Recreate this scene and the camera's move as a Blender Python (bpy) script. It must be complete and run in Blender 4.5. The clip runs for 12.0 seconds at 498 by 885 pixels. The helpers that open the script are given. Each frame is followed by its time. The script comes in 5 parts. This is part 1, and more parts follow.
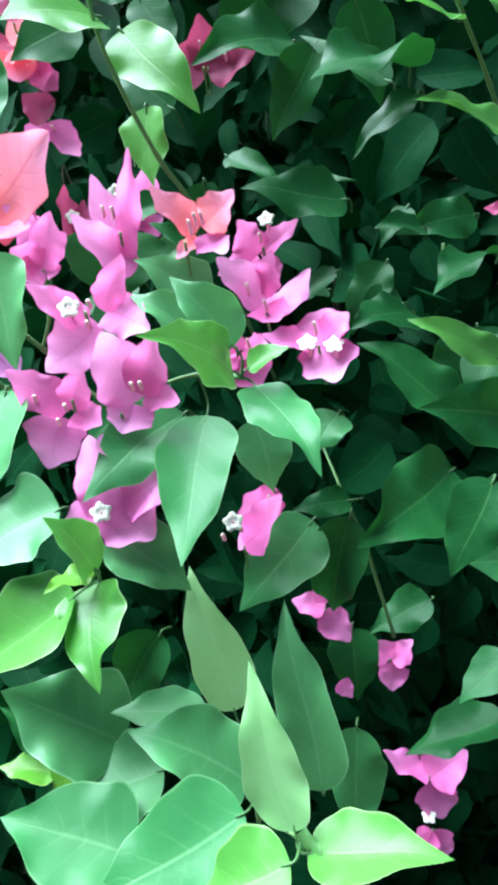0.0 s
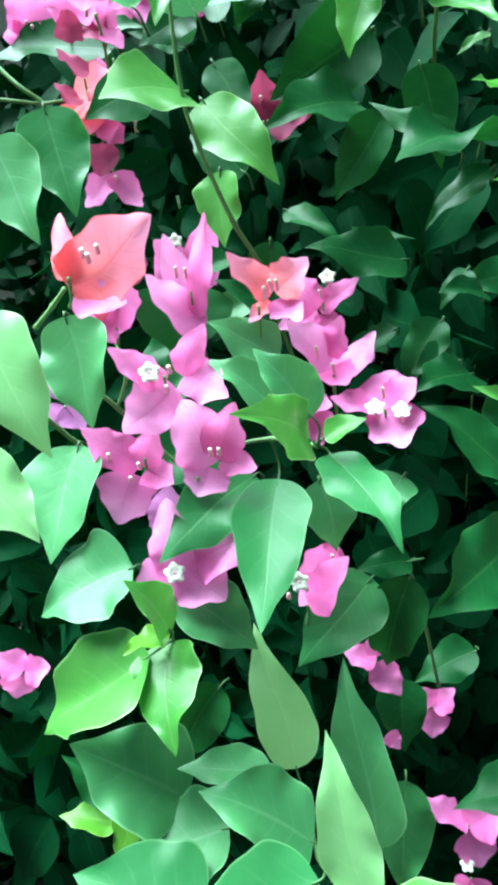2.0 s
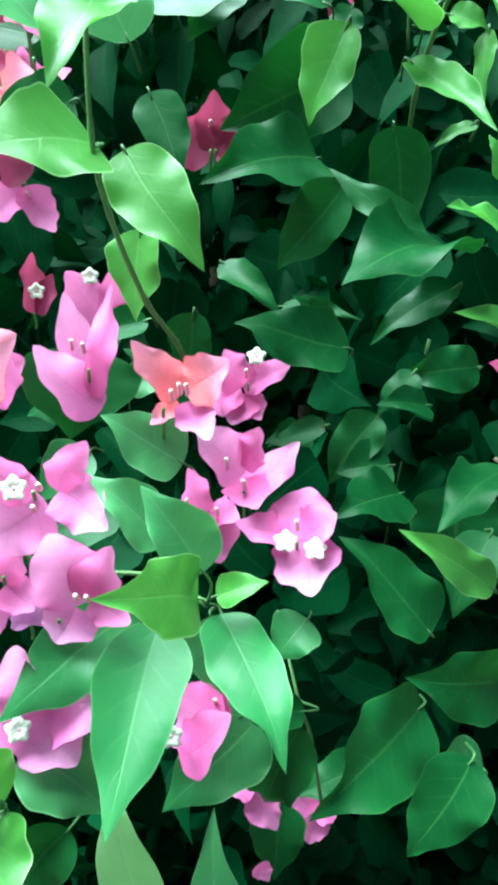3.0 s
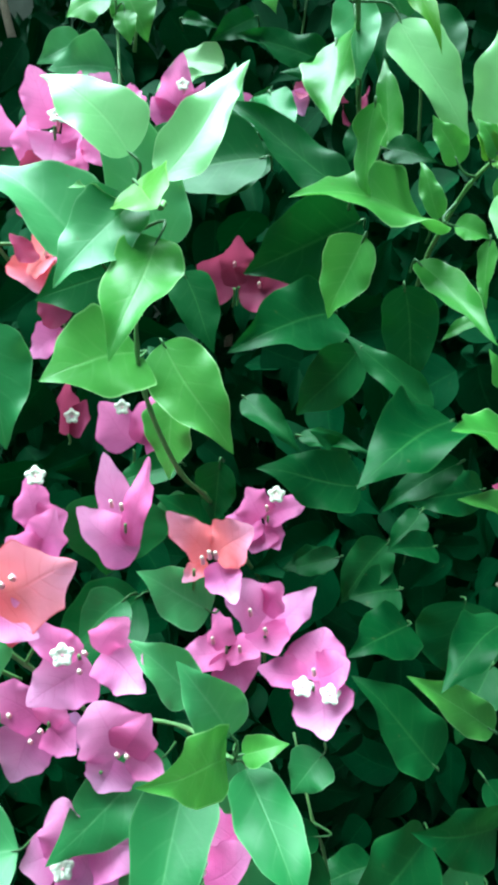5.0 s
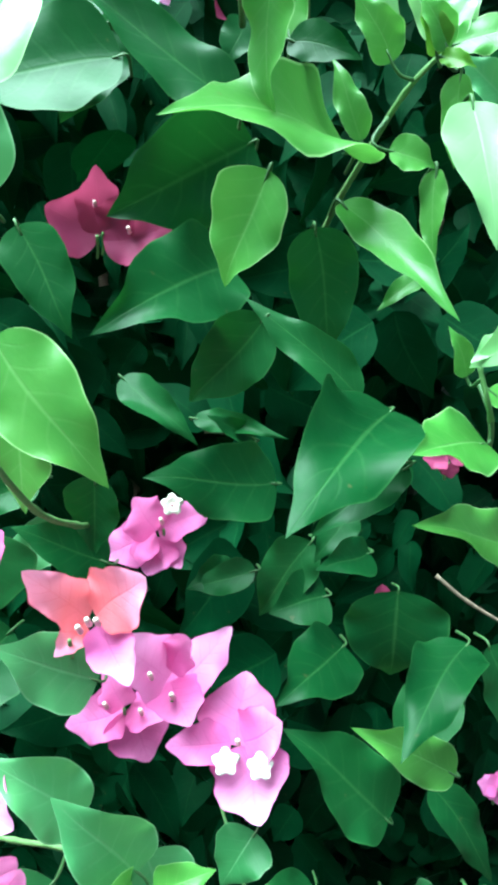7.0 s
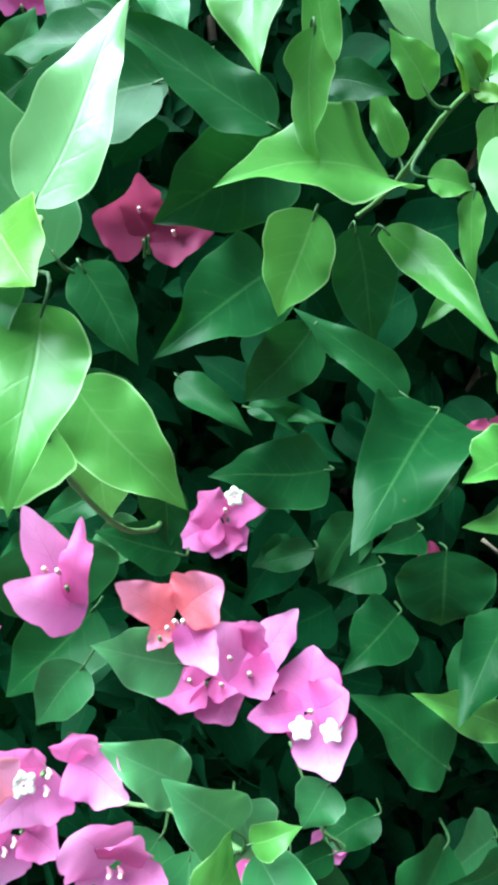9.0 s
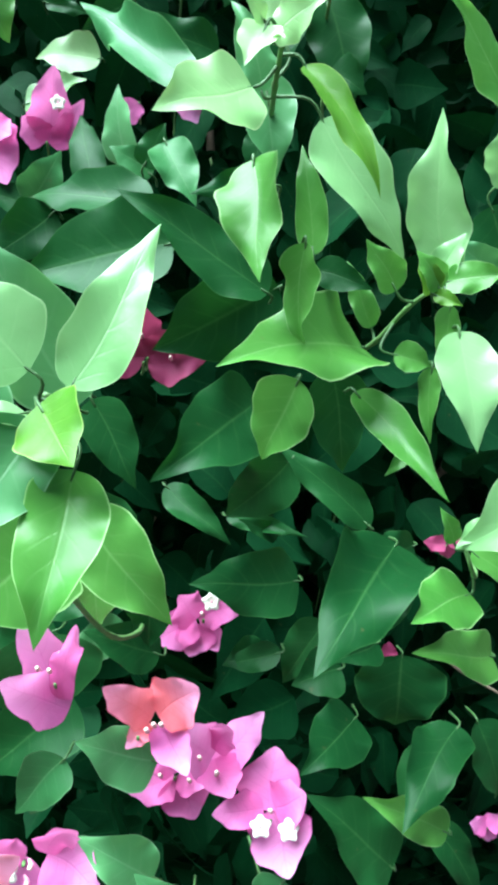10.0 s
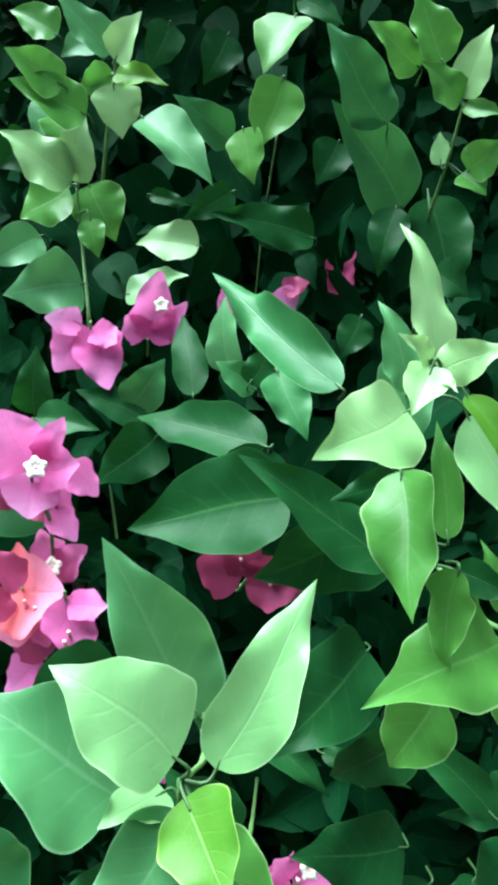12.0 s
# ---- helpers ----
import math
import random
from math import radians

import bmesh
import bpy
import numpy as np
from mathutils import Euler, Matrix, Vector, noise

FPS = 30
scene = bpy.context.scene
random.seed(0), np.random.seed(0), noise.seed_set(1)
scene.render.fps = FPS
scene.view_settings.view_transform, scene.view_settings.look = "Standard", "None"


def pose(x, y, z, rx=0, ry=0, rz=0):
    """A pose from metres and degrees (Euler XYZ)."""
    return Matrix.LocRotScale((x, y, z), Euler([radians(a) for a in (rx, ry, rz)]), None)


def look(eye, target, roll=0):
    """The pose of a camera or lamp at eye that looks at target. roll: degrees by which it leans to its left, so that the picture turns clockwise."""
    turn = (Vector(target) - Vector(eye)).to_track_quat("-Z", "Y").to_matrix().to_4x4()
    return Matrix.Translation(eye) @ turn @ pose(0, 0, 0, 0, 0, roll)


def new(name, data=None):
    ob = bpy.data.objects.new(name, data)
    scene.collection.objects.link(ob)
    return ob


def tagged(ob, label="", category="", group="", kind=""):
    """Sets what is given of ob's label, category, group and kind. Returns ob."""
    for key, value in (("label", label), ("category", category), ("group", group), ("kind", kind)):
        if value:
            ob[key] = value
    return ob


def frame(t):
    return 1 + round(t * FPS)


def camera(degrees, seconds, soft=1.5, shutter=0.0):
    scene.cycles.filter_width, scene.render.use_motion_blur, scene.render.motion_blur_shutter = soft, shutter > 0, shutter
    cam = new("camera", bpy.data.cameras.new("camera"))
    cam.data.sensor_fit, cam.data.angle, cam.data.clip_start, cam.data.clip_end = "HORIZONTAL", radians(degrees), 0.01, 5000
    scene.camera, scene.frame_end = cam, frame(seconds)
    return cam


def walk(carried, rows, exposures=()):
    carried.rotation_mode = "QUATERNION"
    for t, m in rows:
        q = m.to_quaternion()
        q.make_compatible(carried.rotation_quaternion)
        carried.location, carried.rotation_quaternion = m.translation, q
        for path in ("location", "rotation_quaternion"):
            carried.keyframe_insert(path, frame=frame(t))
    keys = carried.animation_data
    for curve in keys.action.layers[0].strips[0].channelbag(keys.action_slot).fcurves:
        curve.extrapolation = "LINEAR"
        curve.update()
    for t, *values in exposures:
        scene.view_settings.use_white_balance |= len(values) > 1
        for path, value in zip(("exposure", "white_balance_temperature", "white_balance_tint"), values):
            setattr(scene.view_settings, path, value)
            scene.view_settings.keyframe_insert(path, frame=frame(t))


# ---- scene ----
cam = camera(37.8, 12.0, soft=4.0)
PATH = [
    (0, (0.09, 0.002, 1.032), (-0.268, 1.91, 0.55), -5.8),
    (0.5, (0.07, 0.006, 1.047), (-0.27, 1.91, 0.539), -5.7),
    (1, (0.068, -0.003, 1.067), (-0.29, 1.896, 0.55), -6.0),
    (1.5, (0.081, -0.015, 1.07), (-0.334, 1.886, 0.605), -5.6),
    (2, (0.061, -0.004, 1.061), (-0.305, 1.909, 0.605), -4.4),
    (2.5, (0.062, 0.041, 1.097), (-0.249, 1.95, 0.589), 0.3),
    (3, (0.066, 0.071, 1.118), (-0.118, 1.981, 0.552), 4.2),
    (3.2, (0.076, 0.078, 1.141), (-0.133, 1.962, 0.501), 5.4),
    (4.8, (0.066, 0.051, 1.189), (-0.149, 1.967, 0.657), 4.4),
    (5, (0.055, 0.057, 1.191), (-0.153, 1.972, 0.654), 4.6),
    (5.5, (0.059, 0.067, 1.204), (-0.109, 2.019, 0.801), 0.8),
    (6, (0.055, 0.1, 1.185), (0.153, 2.08, 0.92), -0.3),
    (6.5, (0.041, 0.12, 1.183), (0.176, 2.088, 0.854), 3.1),
    (7, (0.048, 0.15, 1.198), (0.147, 2.013, 0.479), 3.2),
    (7.2, (0.053, 0.157, 1.208), (0.126, 1.952, 0.33), 4.0),
    (8.8, (0.041, 0.149, 1.243), (0.055, 1.888, 0.256), -0.7),
    (9, (0.038, 0.142, 1.238), (0.041, 1.919, 0.322), -1.5),
    (9.5, (0.026, 0.119, 1.245), (0.022, 1.931, 0.397), -0.1),
    (10, (0.032, 0.118, 1.279), (0.115, 1.967, 0.52), 2.9),
    (10.5, (0.023, 0.132, 1.306), (0.062, 2.017, 0.64), 3.1),
    (11, (0.024, 0.137, 1.333), (0.033, 2.049, 0.748), 3.4),
    (11.5, (0.017, 0.135, 1.351), (0.025, 2.075, 0.863), 2.6),
    (12, (-0.006, 0.162, 1.351), (-0.048, 2.078, 0.779), 3.8),
]
walk(cam, [(t, look(eye, target, roll)) for t, eye, target, roll in PATH],
     exposures=[(0.0, 1.95, 5560, 2), (3.0, 2.05, 5610, -16), (5.0, 1.66, 5520, -19), (6.5, 1.86, 5540, -17), (7.0, 2.10, 5530, -10), (9.0, 1.86, 5530, 0), (10.5, 1.62, 5800, 2), (12.0, 1.45, 5740, 1)])

# ---- sky, sun and exposure ----
world = bpy.data.worlds.new("sky")
scene.world = world
world.use_nodes = True
wt = world.node_tree
sky = wt.nodes.new("ShaderNodeTexSky")
sky.sky_type = "NISHITA"
sky.sun_disc = False
SUN_HEIGHT, SUN_TURN = radians(67), radians(281)
sky.sun_elevation, sky.sun_rotation = SUN_HEIGHT, SUN_TURN
sky.air_density, sky.dust_density = 1.0, 2.5
wt.nodes["Background"].inputs["Strength"].default_value = 0.032
wt.links.new(sky.outputs["Color"], wt.nodes["Background"].inputs["Color"])

sun = new("sun", bpy.data.lights.new("sun", "SUN"))
sun.data.energy, sun.data.angle, sun.data.color = 8.0, radians(62), (0.94, 0.99, 1.0)
sun_way = Vector((math.sin(SUN_TURN) * math.cos(SUN_HEIGHT), math.cos(SUN_TURN) * math.cos(SUN_HEIGHT), math.sin(SUN_HEIGHT)))
sun.matrix_world = look(sun_way * 6, (0, 0, 0))


# ---- materials ----
def nodes_of(name):
    m = bpy.data.materials.new(name)
    m.use_nodes = True
    return m, m.node_tree, m.node_tree.nodes["Principled BSDF"]


def calc(nt, op, a, b=None, c=None):
    n = nt.nodes.new("ShaderNodeMath")
    n.operation = op
    for i, v in enumerate((a, b, c)):
        if v is None:
            continue
        if isinstance(v, (int, float)):
            n.inputs[i].default_value = v
        else:
            nt.links.new(v, n.inputs[i])
    return n.outputs[0]


def blend(nt, factor, a, b, how="MIX"):
    n = nt.nodes.new("ShaderNodeMix")
    n.data_type, n.blend_type = "RGBA", how
    for socket, v in ((n.inputs[0], factor), (n.inputs[6], a), (n.inputs[7], b)):
        if isinstance(v, (int, float)):
            socket.default_value = v
        elif isinstance(v, tuple):
            socket.default_value = (*v, 1)
        else:
            nt.links.new(v, socket)
    return n.outputs[2]


def fine(nt, scale, detail=3.0, rough=0.55, vector=None):
    n = nt.nodes.new("ShaderNodeTexNoise")
    n.inputs["Scale"].default_value = scale
    n.inputs["Detail"].default_value = detail
    n.inputs["Roughness"].default_value = rough
    if vector is not None:
        nt.links.new(vector, n.inputs["Vector"])
    return n.outputs["Fac"]


def ramp(nt, value, low, high):
    n = nt.nodes.new("ShaderNodeMapRange")
    n.inputs["From Min"].default_value, n.inputs["From Max"].default_value = low, high
    nt.links.new(value, n.inputs["Value"])
    return n.outputs["Result"]


def blade_material(name, dark, light, rib, glow, gloss, sheer, veins, by_island=False, shine=0.45, far=None, crinkle=0.0006, margin=0.7, ribs=0.06):
    """A leaf or bract: two tones, a pale midrib and margin, side veins, fine relief, some light let through."""
    m, nt, bsdf = nodes_of(name)
    uv = nt.nodes.new("ShaderNodeUVMap")
    split = nt.nodes.new("ShaderNodeSeparateXYZ")
    nt.links.new(uv.outputs["UV"], split.inputs[0])
    across = calc(nt, "ABSOLUTE", calc(nt, "MULTIPLY_ADD", split.outputs[0], 2.0, -1.0))
    along = split.outputs[1]
    place = nt.nodes.new("ShaderNodeNewGeometry").outputs["Position"]
    info = nt.nodes.new("ShaderNodeObjectInfo").outputs["Random"]
    if by_island:
        info = nt.nodes.new("ShaderNodeNewGeometry").outputs["Random Per Island"]
    # side veins run forward from the midrib
    run = calc(nt, "SUBTRACT", along, calc(nt, "MULTIPLY", across, 0.24))
    wig = calc(nt, "MULTIPLY_ADD", fine(nt, 90.0, 2.0, 0.5, place), 0.05, run)
    wave = calc(nt, "SINE", calc(nt, "MULTIPLY", wig, veins * 6.283))
    vein = ramp(nt, wave, 0.86, 1.0)
    vein = calc(nt, "MULTIPLY", vein, ramp(nt, across, 1.0, 0.25))
    mid = ramp(nt, across, 0.055, 0.015)
    edge = ramp(nt, across, 0.95, 0.98)
    mottle = ramp(nt, fine(nt, 55.0, 4.0, 0.6, place), 0.3, 0.72)
    patch = ramp(nt, fine(nt, 16.0, 2.0, 0.5, place), 0.36, 0.66)
    tone = calc(nt, "ADD", calc(nt, "MULTIPLY", mottle, 0.35), calc(nt, "MULTIPLY", patch, 0.35))
    tone = calc(nt, "ADD", tone, calc(nt, "MULTIPLY", info, 0.4))
    tone = calc(nt, "MINIMUM", tone, 1.0)
    colour = blend(nt, tone, dark, light)
    if far:
        colour = blend(nt, ramp(nt, along, 0.3, 0.85), colour, far)
    colour = blend(nt, calc(nt, "MULTIPLY", vein, ribs), colour, rib)
    colour = blend(nt, calc(nt, "MULTIPLY", mid, 0.16), colour, rib)
    colour = blend(nt, calc(nt, "MULTIPLY", edge, margin), colour, rib)
    speck = ramp(nt, fine(nt, 240.0, 1.0, 0.5, place), 0.76, 0.8)
    colour = blend(nt, calc(nt, "MULTIPLY", speck, 0.22), colour, (0.12, 0.09, 0.04))
    nt.links.new(colour, bsdf.inputs["Base Color"])
    rough = calc(nt, "MULTIPLY_ADD", fine(nt, 70.0, 3.0, 0.6, place), 0.22, gloss - 0.11)
    nt.links.new(rough, bsdf.inputs["Roughness"])
    bsdf.inputs["Specular IOR Level"].default_value = shine
    relief = calc(nt, "ADD", calc(nt, "MULTIPLY", vein, -0.18), calc(nt, "MULTIPLY", mid, -0.5))
    relief = calc(nt, "ADD", relief, calc(nt, "MULTIPLY", fine(nt, 160.0, 3.0, 0.6, place), 1.1))
    relief = calc(nt, "ADD", relief, calc(nt, "MULTIPLY", fine(nt, 45.0, 2.0, 0.5, place), 2.2))
    bump = nt.nodes.new("ShaderNodeBump")
    bump.inputs["Strength"].default_value = 0.35
    bump.inputs["Distance"].default_value = crinkle
    nt.links.new(relief, bump.inputs["Height"])
    nt.links.new(bump.outputs[0], bsdf.inputs["Normal"])
    through_light = nt.nodes.new("ShaderNodeBsdfTranslucent")
    nt.links.new(blend(nt, 0.5, colour, glow), through_light.inputs["Color"])
    mix = nt.nodes.new("ShaderNodeMixShader")
    mix.inputs[0].default_value = sheer
    nt.links.new(bsdf.outputs[0], mix.inputs[1])
    nt.links.new(through_light.outputs[0], mix.inputs[2])
    nt.links.new(mix.outputs[0], nt.nodes["Material Output"].inputs["Surface"])
    return m


def plain_material(name, dark, light, scale, gloss, bump_size=0.0004):
    m, nt, bsdf = nodes_of(name)
    place = nt.nodes.new("ShaderNodeNewGeometry").outputs["Position"]
    tone = ramp(nt, fine(nt, scale, 5.0, 0.65, place), 0.3, 0.7)
    big = ramp(nt, fine(nt, scale * 0.17, 2.0, 0.5, place), 0.35, 0.65)
    colour = blend(nt, calc(nt, "MULTIPLY_ADD", big, 0.4, calc(nt, "MULTIPLY", tone, 0.6)), dark, light)
    nt.links.new(colour, bsdf.inputs["Base Color"])
    bsdf.inputs["Roughness"].default_value = gloss
    bump = nt.nodes.new("ShaderNodeBump")
    bump.inputs["Strength"].default_value = 0.6
    bump.inputs["Distance"].default_value = bump_size
    nt.links.new(tone, bump.inputs["Height"])
    nt.links.new(bump.outputs[0], bsdf.inputs["Normal"])
    return m


# Tones mix leaf age with brightness painted in: LEAF for shade, paler when lit.
LEAF = blade_material("leaf_dark_shaded", (0.0045, 0.034, 0.008), (0.015, 0.073, 0.017), (0.10, 0.25, 0.07), (0.06, 0.30, 0.03), 0.42, 0.13, 6.5, shine=0.12, margin=0.14)
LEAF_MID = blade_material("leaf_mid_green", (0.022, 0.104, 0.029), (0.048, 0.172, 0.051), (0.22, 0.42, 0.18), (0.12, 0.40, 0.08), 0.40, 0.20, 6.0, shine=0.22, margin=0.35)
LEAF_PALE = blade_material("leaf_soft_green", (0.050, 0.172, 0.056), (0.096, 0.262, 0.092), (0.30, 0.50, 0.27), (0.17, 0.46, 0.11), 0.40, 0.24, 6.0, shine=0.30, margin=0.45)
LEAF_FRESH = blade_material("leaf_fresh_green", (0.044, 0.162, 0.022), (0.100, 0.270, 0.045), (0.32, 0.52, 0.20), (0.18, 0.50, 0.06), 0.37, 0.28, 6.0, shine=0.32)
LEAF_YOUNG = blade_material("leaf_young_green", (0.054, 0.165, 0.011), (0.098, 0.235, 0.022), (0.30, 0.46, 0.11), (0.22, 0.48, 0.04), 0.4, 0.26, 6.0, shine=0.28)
# Pale leaves whose sky sheen is lightened into the base colour.
LEAF_MINT_SHEEN = blade_material("leaf_mint_sheen", (0.150, 0.335, 0.110), (0.245, 0.45, 0.180), (0.38, 0.58, 0.28), (0.28, 0.56, 0.16), 0.34, 0.28, 6.0, shine=0.42)
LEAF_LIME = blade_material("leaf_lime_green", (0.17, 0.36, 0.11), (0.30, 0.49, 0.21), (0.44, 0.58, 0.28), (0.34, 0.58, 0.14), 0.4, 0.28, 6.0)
# Inner leaves: the shade inside the shrub is put into this near-black green.
LEAF_INNER_SHADE = blade_material("leaf_inner_shade", (0.0015, 0.012, 0.004), (0.005, 0.034, 0.010), (0.03, 0.11, 0.03), (0.03, 0.20, 0.03), 0.6, 0.04, 6.0, by_island=True, shine=0.03, margin=0.08)
BRACT = blade_material("bract_magenta", (0.62, 0.095, 0.34), (0.77, 0.20, 0.49), (0.54, 0.06, 0.28), (0.90, 0.22, 0.52), 0.6, 0.42, 7.0, shine=0.25, far=(0.80, 0.26, 0.56), crinkle=0.0014, ribs=0.22)
BRACT_LIGHT = blade_material("bract_pink", (0.64, 0.115, 0.40), (0.78, 0.24, 0.54), (0.60, 0.09, 0.36), (0.92, 0.34, 0.64), 0.6, 0.42, 7.0, shine=0.25, far=(0.84, 0.37, 0.67), crinkle=0.0014, ribs=0.22)
BRACT_SALMON = blade_material("bract_salmon", (0.80, 0.11, 0.12), (0.86, 0.24, 0.30), (0.70, 0.08, 0.12), (0.94, 0.24, 0.26), 0.6, 0.42, 7.0, shine=0.25, crinkle=0.0014, far=(0.86, 0.34, 0.54), ribs=0.22)
# Reddish bracts, with the dimness of deep shade mixed into their colour.
BRACT_RED_SHADED = blade_material("bract_red_shaded", (0.24, 0.025, 0.08), (0.36, 0.055, 0.15), (0.28, 0.04, 0.09), (0.45, 0.07, 0.14), 0.6, 0.35, 7.0, shine=0.3)
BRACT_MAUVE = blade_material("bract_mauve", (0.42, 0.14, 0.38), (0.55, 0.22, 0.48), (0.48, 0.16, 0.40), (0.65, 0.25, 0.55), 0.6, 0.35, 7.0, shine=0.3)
STEM = plain_material("stem_green", (0.075, 0.18, 0.045), (0.15, 0.28, 0.08), 300.0, 0.55)
STALK = plain_material("leaf_stalk_green", (0.025, 0.080, 0.018), (0.060, 0.140, 0.035), 300.0, 0.55)
BARK = plain_material("twig_bark", (0.10, 0.075, 0.05), (0.22, 0.17, 0.11), 220.0, 0.85, 0.0012)
FLORET = plain_material("floret_white", (0.62, 0.60, 0.48), (0.74, 0.73, 0.64), 500.0, 0.6, 0.0002)
TUBE = plain_material("floret_tube_pink", (0.76, 0.26, 0.40), (0.84, 0.46, 0.54), 400.0, 0.6, 0.0002)
BUD = plain_material("bud_cream_pink", (0.78, 0.50, 0.48), (0.84, 0.68, 0.58), 400.0, 0.6, 0.0002)
# Plaster of the added wall, dark so that gaps between leaves stay dark.
PLASTER = plain_material("plaster_dark_backing", (0.040, 0.050, 0.036), (0.085, 0.095, 0.070), 14.0, 0.9, 0.004)
SOIL = plain_material("soil_brown", (0.016, 0.014, 0.010), (0.045, 0.036, 0.025), 60.0, 0.95, 0.01)


# ---- shapes ----
def sheet(length, width, fold, arch, wave, bow, hook, phase, nu, nv, wide=0.57, blunt=1.14, rim=0.042):
    """Points of a leaf blade: base at the origin, tip on +x, upper face +z. Gives points, faces and (across, along) of each point."""
    s = np.linspace(0, 1, nu + 1)
    u = s - 0.045 * np.sin(2 * np.pi * s)
    v = np.linspace(-1, 1, nv + 1)
    v = np.sign(v) * np.abs(v) ** 0.85
    U, V = np.meshgrid(u, v, indexing="ij")
    peak = wide / (wide + blunt)
    half = (U / peak) ** wide * ((1 - U) / (1 - peak)) ** blunt
    half = np.clip(half, 0, 1) * (1 - 0.20 * np.exp(-((U - 0.84) / 0.10) ** 2))
    Y = V * half * width / 2 * (1 + rim * np.sin(2 * np.pi * (1.9 * U + phase) + np.where(V > 0, 2.0, 0.0)) * np.sin(np.pi * U) ** 0.5
                                 + 0.5 * rim * np.sin(2 * np.pi * (4.3 * U + 2.7 * phase) + np.where(V > 0, 3.6, 0.0)) * np.sin(np.pi * U))
    X = U * length - 0.06 * length * np.abs(V) ** 2 * np.sin(np.pi * np.clip(U * 1.6, 0, 1))
    Z = fold * (np.sqrt(Y ** 2 + (0.07 * width) ** 2) - 0.07 * width)
    Z = Z + arch * length * np.sin(np.pi * U)
    Z = Z + wave * length * V ** 2 * np.sin(2 * np.pi * (1.35 * U + phase) + np.where(V > 0, 0.9, 0.0)) * np.sin(np.pi * U)
    Z = Z + 0.32 * wave * length * np.abs(V) ** 3 * np.sin(2 * np.pi * (3.7 * U + 1.7 * phase) + np.where(V > 0, 2.4, 0.0)) * np.sin(np.pi * U)
    Z = Z - hook * length * (np.clip(U - 0.66, 0, 1) ** 2 * 6 - 0.7 * U * np.clip(U - 0.3, 0, 1))
    Y = Y + bow * length * np.sin(np.pi * U) + bow * 0.5 * length * np.sin(2 * np.pi * U)
    co = np.stack([X, Y, Z], -1).reshape(-1, 3)
    co -= np.outer(U.reshape(-1), co.reshape(nu + 1, nv + 1, 3)[-1, nv // 2] - np.array([length, 0, 0]))
    faces = []
    for i in range(nu):
        for j in range(nv):
            a = i * (nv + 1) + j
            faces.append((a, a + nv + 1, a + nv + 2, a + 1))
    uv = np.stack([(V + 1) / 2, U], -1).reshape(-1, 2)
    return co, faces, uv


def spread(co, base, tip, normal):
    """Turns a blade from its own axes so that it runs from base to tip and faces normal."""
    x = np.array(tip, float) - np.array(base, float)
    x /= np.linalg.norm(x)
    z = np.array(normal, float)
    z -= x * (z @ x)
    z /= np.linalg.norm(z)
    y = np.cross(z, x)
    return co @ np.array([x, y, z]) + np.array(base, float)


def tube_points(points, radii, sides=6):
    """Rings of a tapering tube along points."""
    pts = [np.array(p, float) for p in points]
    co, faces = [], []
    side = None
    for i, p in enumerate(pts):
        d = pts[min(i + 1, len(pts) - 1)] - pts[max(i - 1, 0)]
        d = d / (np.linalg.norm(d) + 1e-9)
        if side is None:
            side = np.cross(d, (0.31, 0.87, 0.38))
        side = side - d * (side @ d)
        side /= np.linalg.norm(side)
        up = np.cross(d, side)
        for k in range(sides):
            a = 2 * math.pi * k / sides
            co.append(p + radii[i] * (math.cos(a) * side + math.sin(a) * up))
    for i in range(len(pts) - 1):
        for k in range(sides):
            a, b = i * sides + k, i * sides + (k + 1) % sides
            faces.append((a, b, b + sides, a + sides))
    faces.append(tuple(range(sides))[::-1])
    faces.append(tuple((len(pts) - 1) * sides + k for k in range(sides)))
    return np.array(co), faces


def smooth_path(points, steps=6):
    """A rounded line through points."""
    pts = [np.array(p, float) for p in points]
    if len(pts) == 2:
        return [pts[0] + (pts[1] - pts[0]) * k / steps for k in range(steps + 1)]
    ext = [2 * pts[0] - pts[1]] + pts + [2 * pts[-1] - pts[-2]]
    out = []
    for i in range(1, len(ext) - 2):
        p0, p1, p2, p3 = ext[i - 1:i + 3]
        for k in range(steps):
            t = k / steps
            out.append(0.5 * (2 * p1 + (p2 - p0) * t + (2 * p0 - 5 * p1 + 4 * p2 - p3) * t * t + (3 * p1 - p0 - 3 * p2 + p3) * t ** 3))
    out.append(pts[-1])
    return out


def mesh_of(name, pieces, materials):
    """One mesh from pieces (points, faces, uv or None, material slot)."""
    me = bpy.data.meshes.new(name)
    co, faces, slots, uvs, n = [], [], [], [], 0
    for points, fs, uv, slot in pieces:
        co.append(points)
        faces += [tuple(i + n for i in f) for f in fs]
        slots += [slot] * len(fs)
        uvs.append(uv if uv is not None else np.tile((0.25, 0.5), (len(points), 1)))
        n += len(points)
    co, uvs = np.concatenate(co), np.concatenate(uvs)
    me.from_pydata(co.tolist(), [], faces)
    layer = me.uv_layers.new(name="UVMap")
    index = np.empty(len(me.loops), dtype=np.int32)
    me.loops.foreach_get("vertex_index", index)
    layer.data.foreach_set("uv", uvs[index].astype(np.float32).ravel())
    for m in materials:
        me.materials.append(m)
    me.polygons.foreach_set("material_index", slots)
    me.polygons.foreach_set("use_smooth", [True] * len(faces))
    me.update()
    return me


def part(name, me, parent, label=""):
    """Links a mesh in world places as one part under a thing or a part."""
    ob = new(name, me)
    ob.parent = parent
    ob.matrix_parent_inverse = parent.matrix_world.inverted()
    return tagged(ob, label) if label else ob


